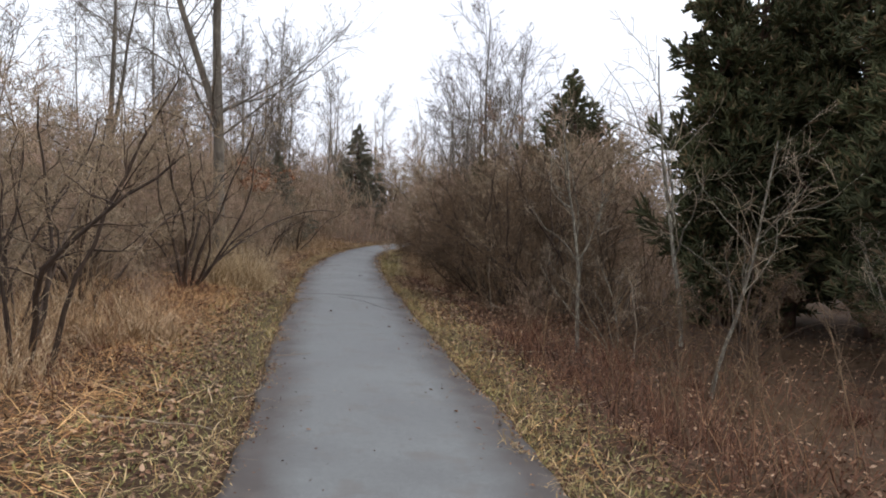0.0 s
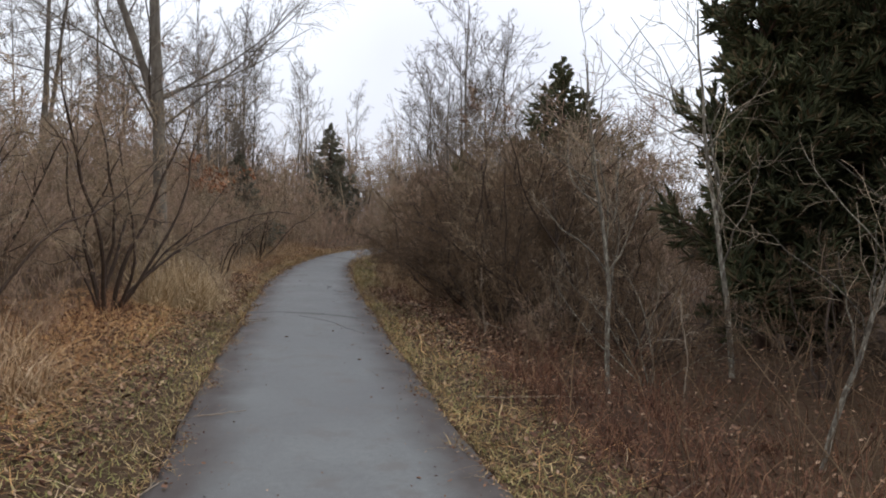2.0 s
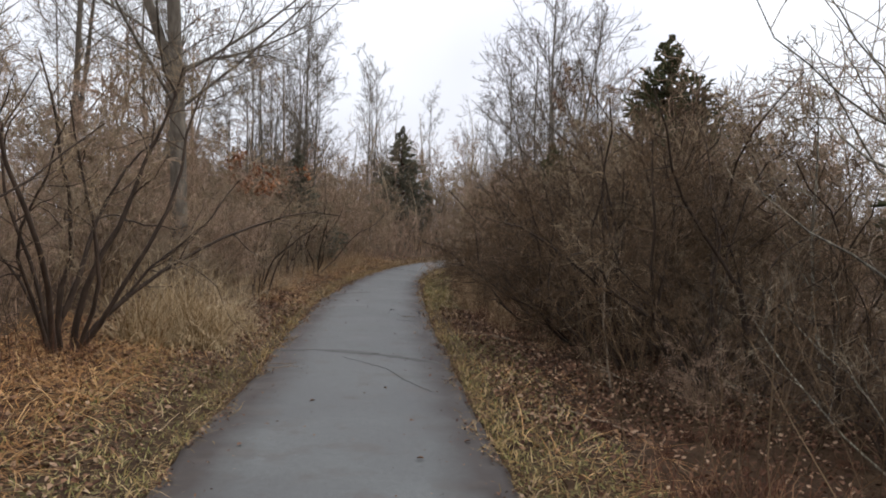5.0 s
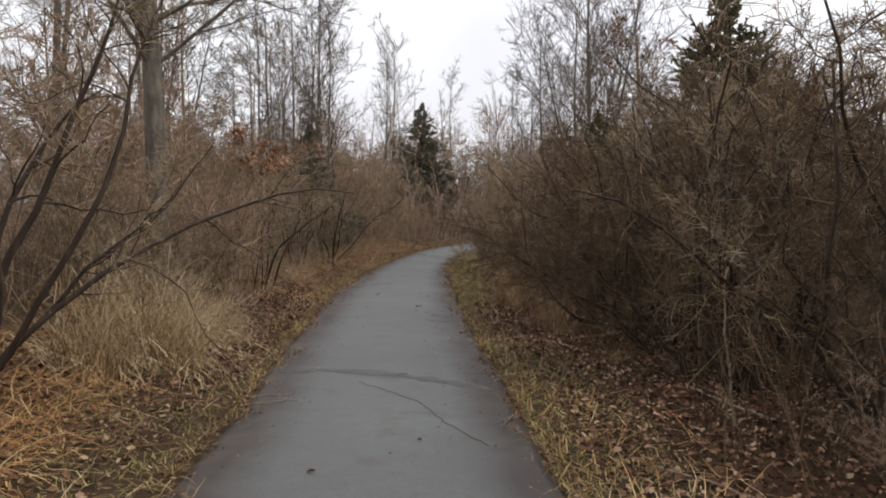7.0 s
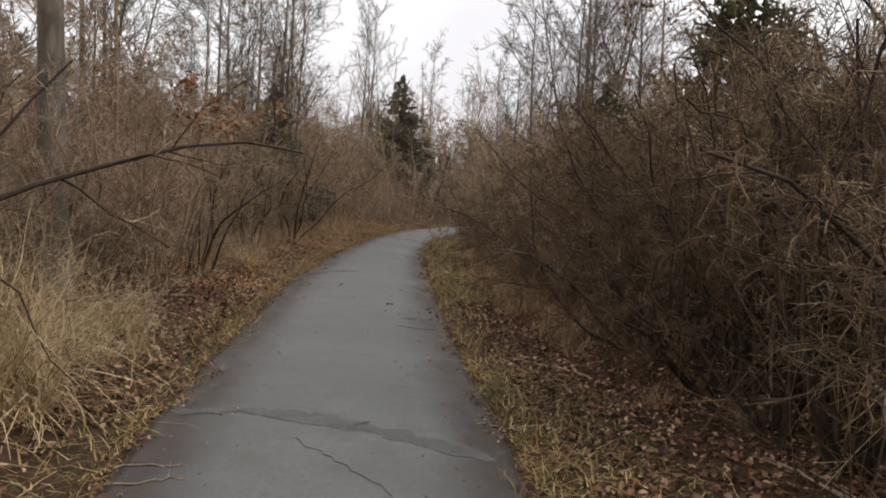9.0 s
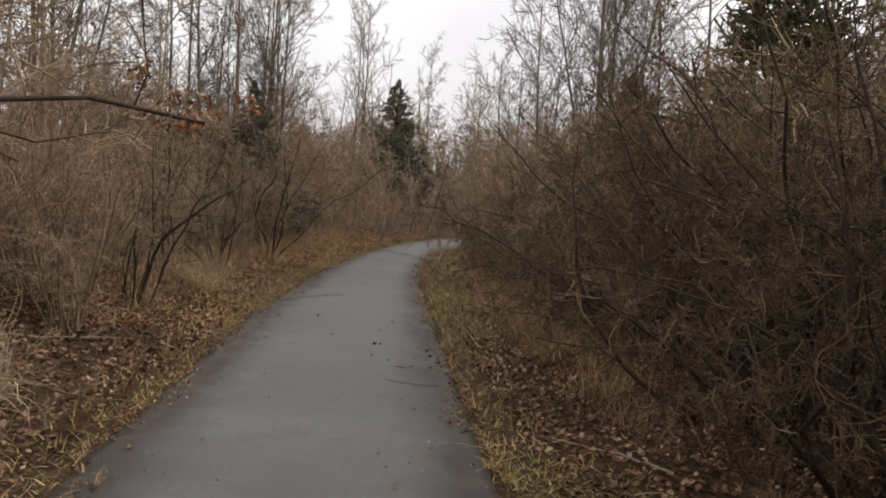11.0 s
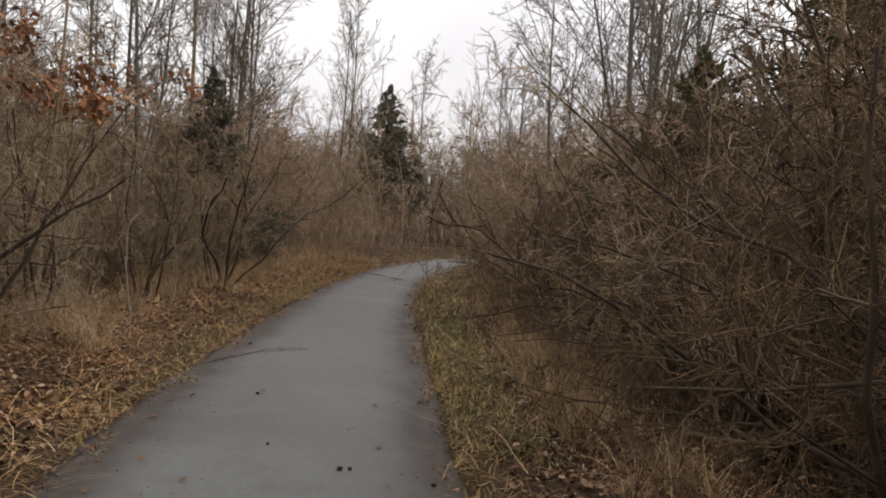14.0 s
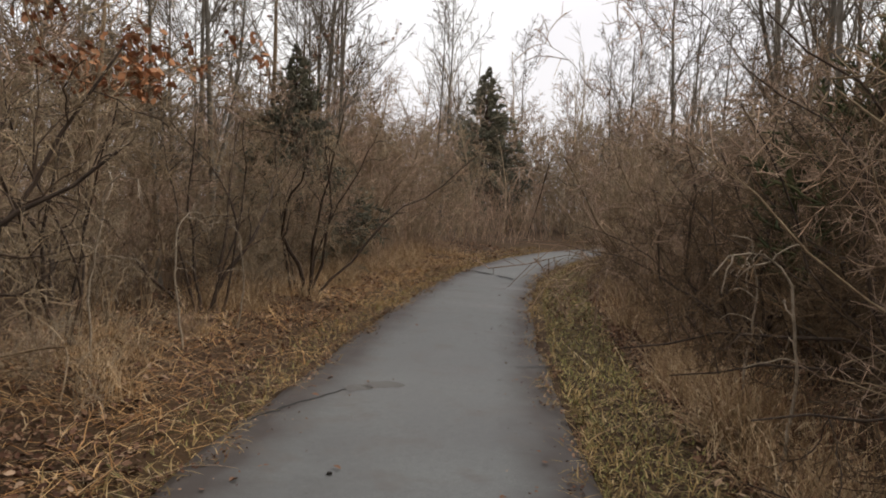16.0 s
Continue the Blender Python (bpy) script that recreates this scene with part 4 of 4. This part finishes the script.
clump = Stand(grass_clump(71, 80, 1.55, STRAW_BLEACHED, 0.26, 1.4, 0.6), "tall pale dry grass clump with curling blades", "grass", "grass clumps")
tuft = Stand(grass_clump(72, 80, 0.6, STRAW_PALE, 0.2), "low tawny tuft of dead grass", "grass", "grass clumps")
rust = Stand(grass_clump(73, 80, 0.75, STRAW_RUST, 0.2), "rust-brown tuft of dead grass", "grass", "grass clumps")
pick = random.Random(8)
for k in range(12):
    clump.at(-3.68 + pick.uniform(-0.42, 0.3), 14.3 + pick.uniform(-0.55, 0.75), pick.uniform(0.75, 1.15), pick.uniform(0, 360))
for k in range(12):
    clump.at(-3.75 + pick.uniform(-0.6, 0.4), 15.2 + pick.uniform(-0.3, 2.0), pick.uniform(0.4, 0.65), pick.uniform(0, 360))
for k in range(26):
    tuft.at(-3.5 + pick.uniform(-1.5, 0.5), pick.uniform(4.6, 9.5), pick.uniform(0.7, 1.2), pick.uniform(0, 360))
for k in range(52):
    y = pick.uniform(20, 38)
    tuft.at(float(mid_line(y)) - pick.uniform(1.85, 2.7), y, pick.uniform(0.5, 0.95), pick.uniform(0, 360))
for k in range(30):
    y = pick.uniform(16.5, 34)
    tuft.at(float(mid_line(y)) + pick.uniform(1.95, 2.5), y, pick.uniform(0.5, 0.9), pick.uniform(0, 360))
for k in range(14):
    y = pick.uniform(20.4, 25.5)
    tuft.at(float(mid_line(y)) + pick.uniform(1.95, 2.3), y, pick.uniform(0.8, 1.2), pick.uniform(0, 360))
for k in range(24):
    y = pick.uniform(5.5, 12.5)
    rust.at(float(mid_line(y)) + pick.uniform(2.0, 3.6), y, pick.uniform(0.5, 1.0), pick.uniform(0, 360))
for k in range(14):
    y = pick.uniform(18, 30)
    rust.at(float(mid_line(y)) + pick.uniform(1.8, 2.5), y, pick.uniform(0.5, 0.9), pick.uniform(0, 360))


for k in range(9):
    y = pick.uniform(5.2, 8.5)
    rust.at(float(mid_line(y)) + pick.uniform(3.4, 6.0), y, pick.uniform(0.7, 1.1), pick.uniform(0, 360))


# ---- trees that have kept their withered leaves ----
def leafy_tree(seed, height, radius, mat, leaf_size, label, keep, share, x, y, turn=0.0, lean=(0, 0), ang=(45, 80)):
    tr, tips = bare_tree(seed, height, radius, 9, TWIG_BROWN, BARK_SHRUB, lean, 0.0, 0.3, ang, (0.3, 0.5), (6, 4, 2), 0.0)
    rng = np.random.default_rng(seed)
    p = tips[:, 1:].reshape(-1, 3)
    p = p[(rng.uniform(0, 1, len(p)) < share) & keep(p)] + rng.normal(size=(1, 3)) * 0.01
    p = np.repeat(p, 2, 0)
    p = p + rng.normal(size=p.shape) * 0.05
    v, f = leaves(p, rng.uniform(leaf_size * 0.6, leaf_size, len(p)), rng, 1.2)
    tagged(put_mesh("foliage", mesh_from("foliage", v, f, mat), tr), kind="stuff")
    return Stand(tr, label, "tree", "trees with withered leaves").at(x, y, 1.0, turn)


leafy_tree(81, 4.2, 0.035, OAK_LEAF, 0.055, "young oak holding russet withered leaves", lambda p: (p[:, 2] > 2.0) & (p[:, 2] < 3.1), 0.5, -6.3, 24.3, 0)
leafy_tree(82, 7.4, 0.06, DULL_LEAF, 0.05, "bare tree with scattered withered brown leaves", lambda p: p[:, 2] > 3.0, 0.3, -7.2, 31.0, 40, (0, 0), (30, 60))
leafy_tree(83, 5.0, 0.05, DULL_LEAF, 0.045, "small tree with withered leaves above the thicket", lambda p: p[:, 2] > 2.4, 0.35, 1.6, 23.0, 90, (0, 0), (30, 60))
leafy_tree(84, 5.2, 0.05, DULL_LEAF, 0.04, "small tree with a few withered leaves", lambda p: p[:, 2] > 2.6, 0.2, -6.6, 22.0, 10, (0, 0), (30, 60))


# ---- dead canes, sticks and small things ----
def cane(seed, height, hook, mat):
    """A dead vine or cane that stands up and hooks over at the top."""
    rng = np.random.default_rng(seed)
    root = new("dead_cane")
    n = 16
    t = np.linspace(0, 1, n)
    top = np.clip((t - 0.65) / 0.35, 0, 1) * math.pi * 0.85
    line = np.stack([0.05 * np.sin(5 * t) - hook * (1 - np.cos(top)), 0.04 * np.cos(4 * t), height * np.minimum(t / 0.65, 1) + hook * 1.2 * np.sin(top)], 1)[None]
    line = line + 0.012 * rng.normal(size=line.shape)
    v, f = tubes([(line, np.linspace(0.01, 0.004, n)[None], 6)])
    put_mesh("stem", mesh_from("stem", v, f, mat), root)
    b, br = grow(*sprout(line, np.full((1, n), 0.008), 7, 0.4, 1.0, 30, 80, 0.15, 0.3, 0.6, rng), 6, 0.25, -0.18, 0.4, rng)
    for i in range(len(b)):
        v, f = tubes([(b[i:i + 1], np.maximum(br[i:i + 1], 0.003), 4)])
        put_mesh("tendril", mesh_from("tendril", v, f, mat), root)
    return root


hooked = Stand(cane(91, 0.95, 0.14, DEADWOOD), "pale dead cane hooked over at its top", "dead plant", "dead canes")
hooked.at(-0.72, 22.1, 1.15, 0)
hooked.at(-0.62, 23.4, 0.9, 60)
hooked.at(-5.0, 22.6, 1.0, 160)
hooked.at(-4.95, 23.6, 0.85, 250)
hooked.at(-4.9, 24.6, 0.8, 30)
hooked.at(0.9, 14.0, 1.0, 220)
hooked.at(1.3, 16.3, 1.3, 120)
hooked.at(2.4, 9.6, 0.8, 300)


def stick(x, y, heading, length, radius, seed, label, rise=0.03, name="stick"):
    rng = np.random.default_rng(seed)
    n = 9
    s = np.linspace(-0.5, 0.5, n) * length
    px = x + s * math.cos(heading) + 0.02 * rng.normal(size=n)
    py = y + s * math.sin(heading) + 0.02 * rng.normal(size=n)
    off = np.abs(px - mid_line(py)) > HALF
    pz = np.where(off, land(px, py) + rise, on_path(px, py) + radius)
    line = np.stack([px - x, py - y, pz], 1)[None]
    root = new(name)
    root.location = (x, y, 0)
    v, f = tubes([(line, np.linspace(radius, radius * 0.4, n)[None], 6)])
    put_mesh("stem", mesh_from("stem", v, f, DEADWOOD), root)
    b, br = grow(*sprout(line, np.full((1, n), radius), 3, 0.3, 0.95, 25, 50, 0.2, 0.4, 0.5, rng), 4, 0.1, -0.02, 0.4, rng)
    for i in range(3):
        v, f = tubes([(b[i:i + 1], br[i:i + 1], 4)])
        put_mesh("side_twig", mesh_from("side_twig", v, f, DEADWOOD), root)
    return tagged(root, label, "stick", "fallen sticks")


for row in ((0.95, 9.3, 0.05, 1.0, 0.008), (-2.5, 13.85, 0.35, 0.45, 0.006), (-2.5, 14.05, 0.4, 0.3, 0.005), (-1.7, 19.14, 0.3, 0.22, 0.005), (0.5, 12.6, 2.4, 0.9, 0.01), (-0.35, 17.2, 2.6, 0.8, 0.009),
            (-1.62, 6.6, 1.35, 0.6, 0.006), (-2.0, 5.3, 0.2, 0.9, 0.006), (-2.6, 6.2, 2.9, 1.0, 0.007), (-1.7, 8.4, 0.5, 0.6, 0.005), (1.5, 7.0, 0.8, 0.8, 0.007), (1.0, 14.6, 1.9, 1.4, 0.013), (-0.4, 21.3, 2.9, 0.9, 0.008), (-4.4, 18.6, 0.9, 1.1, 0.01), (-0.75, 15.3, 0.05, 0.35, 0.005)):
    stick(*row, int(100 * row[1]), "weathered fallen twig lying beside the path" if row[3] > 0.5 else "small dry twig fallen on the asphalt")


def husk(x, y, size, seed):
    bm = bmesh.new()
    bmesh.ops.create_icosphere(bm, subdivisions=2, radius=size)
    r = random.Random(seed)
    for v in bm.verts:
        v.co *= 1 + r.uniform(-0.35, 0.2)
        v.co.z *= 0.7
    ob = part("nut_husk", bm, NUT)
    ob.location = (x, y, float(on_path(x, y)) + size * 0.6)
    return tagged(ob, "black rotted nut husk lying on the asphalt", "nut husk", "nut husks")


for k, (x, y, s) in enumerate(((-2.12, 19.98, 0.017), (-2.07, 20.0, 0.013), (-1.61, 19.9, 0.014), (-1.56, 19.66, 0.016), (-3.0, 21.5, 0.014), (-2.07, 19.43, 0.01), (-1.34, 18.7, 0.012), (-1.9, 19.3, 0.009), (-2.6, 20.3, 0.01))):
    husk(x, y, s, k)


def dropped_leaf(x, y, size, seed):
    rng = np.random.default_rng(seed)
    v, f = leaves(np.zeros((1, 3)), np.array([size]), rng, 0.15)
    ob = put_mesh("fallen_leaf", mesh_from("fallen_leaf", v, f, LITTER))
    ob.location = (x, y, float(on_path(x, y)) + 0.012)
    return tagged(ob, "curled brown leaf lying on the asphalt", "leaf", "leaves on the path")


drop = random.Random(3)
for k in range(90):
    y = drop.uniform(4.5, 34)
    side = drop.choice((-1, 1)) * drop.uniform(0.1, 0.94) ** 0.6
    dropped_leaf(float(mid_line(y)) + side * HALF * 0.95, y, drop.uniform(0.012, 0.03), k)

strip("seam", [(-2.77, 14.95), (-2.39, 15.1), (-1.87, 15.02), (-1.54, 14.93), (-1.09, 14.73), (-0.78, 14.62)], 0.12, SEAM, 1, "dark worn seam across the asphalt")
strip("crack", [(-1.95, 14.62), (-1.6, 14.27), (-1.34, 13.99), (-1.17, 13.61), (-1.0, 13.32), (-0.8, 13.05)], 0.0025, SEAM, 2, "fine dark crack in the asphalt")
strip("crack", [(-3.86, 22.1), (-3.74, 22.35), (-3.68, 22.6), (-3.56, 22.9), (-3.46, 23.16), (-3.38, 23.3)], 0.014, CRACK, 3, "dark jagged crack in the asphalt")
strip("crack", [(-3.95, 34.15), (-3.7, 33.8), (-3.41, 33.37)], 0.075, CRACK, 4, "broad dark crack in the asphalt", up=0.012)
strip("crack", [(-3.3, 33.22), (-3.1, 33.0), (-2.88, 32.8)], 0.06, CRACK, 9, "broad dark crack in the asphalt", up=0.012)
strip("dirt_stain", [(-3.4, 23.2), (-3.27, 23.4), (-3.12, 23.55)], 0.17, STAIN, 8, "faint brown dirt stain on the asphalt", 0.02)
strip("crack", [(-1.2, 17.35), (-1.05, 17.5), (-0.95, 17.55)], 0.01, CRACK, 5, "short dark crack in the asphalt")
strip("crack", [(-1.85, 18.6), (-1.6, 18.5), (-1.35, 18.62)], 0.014, SEAM, 6, "short dark worn patch in the asphalt")
strip("seam", [(-2.3, 24.6), (-2.1, 24.75), (-1.98, 24.8)], 0.03, SEAM, 7, "short dark worn patch in the asphalt")


def white_scrap():
    """A white scrap caught on a twig above the path's bend."""
    root = new("white_scrap")
    bm = bmesh.new()
    bmesh.ops.create_icosphere(bm, subdivisions=2, radius=0.13)
    for v in bm.verts:
        v.co.x *= 0.42
        v.co.y *= 0.35
        v.co.z *= 1.1 + 0.2 * math.sin(9 * v.co.x)
    part("scrap", bm, WHITE_SCRAP, root)
    line = np.array([[[0, 0, 0.1], [0.25, 0.1, 0.24], [0.55, 0.2, 0.2], [0.2, 0.6, -1.2], [-0.3, 0.9, -2.9]]], float)
    v, f = tubes([(line, np.array([[0.01, 0.014, 0.018, 0.02, 0.026]]), 5)])
    put_mesh("twig", mesh_from("twig", v, f, BARK_DARK), root)
    root.location = (-3.31, 45.5, 2.95)
    return tagged(root, "white scrap caught on a bare twig", "scrap")


white_scrap()
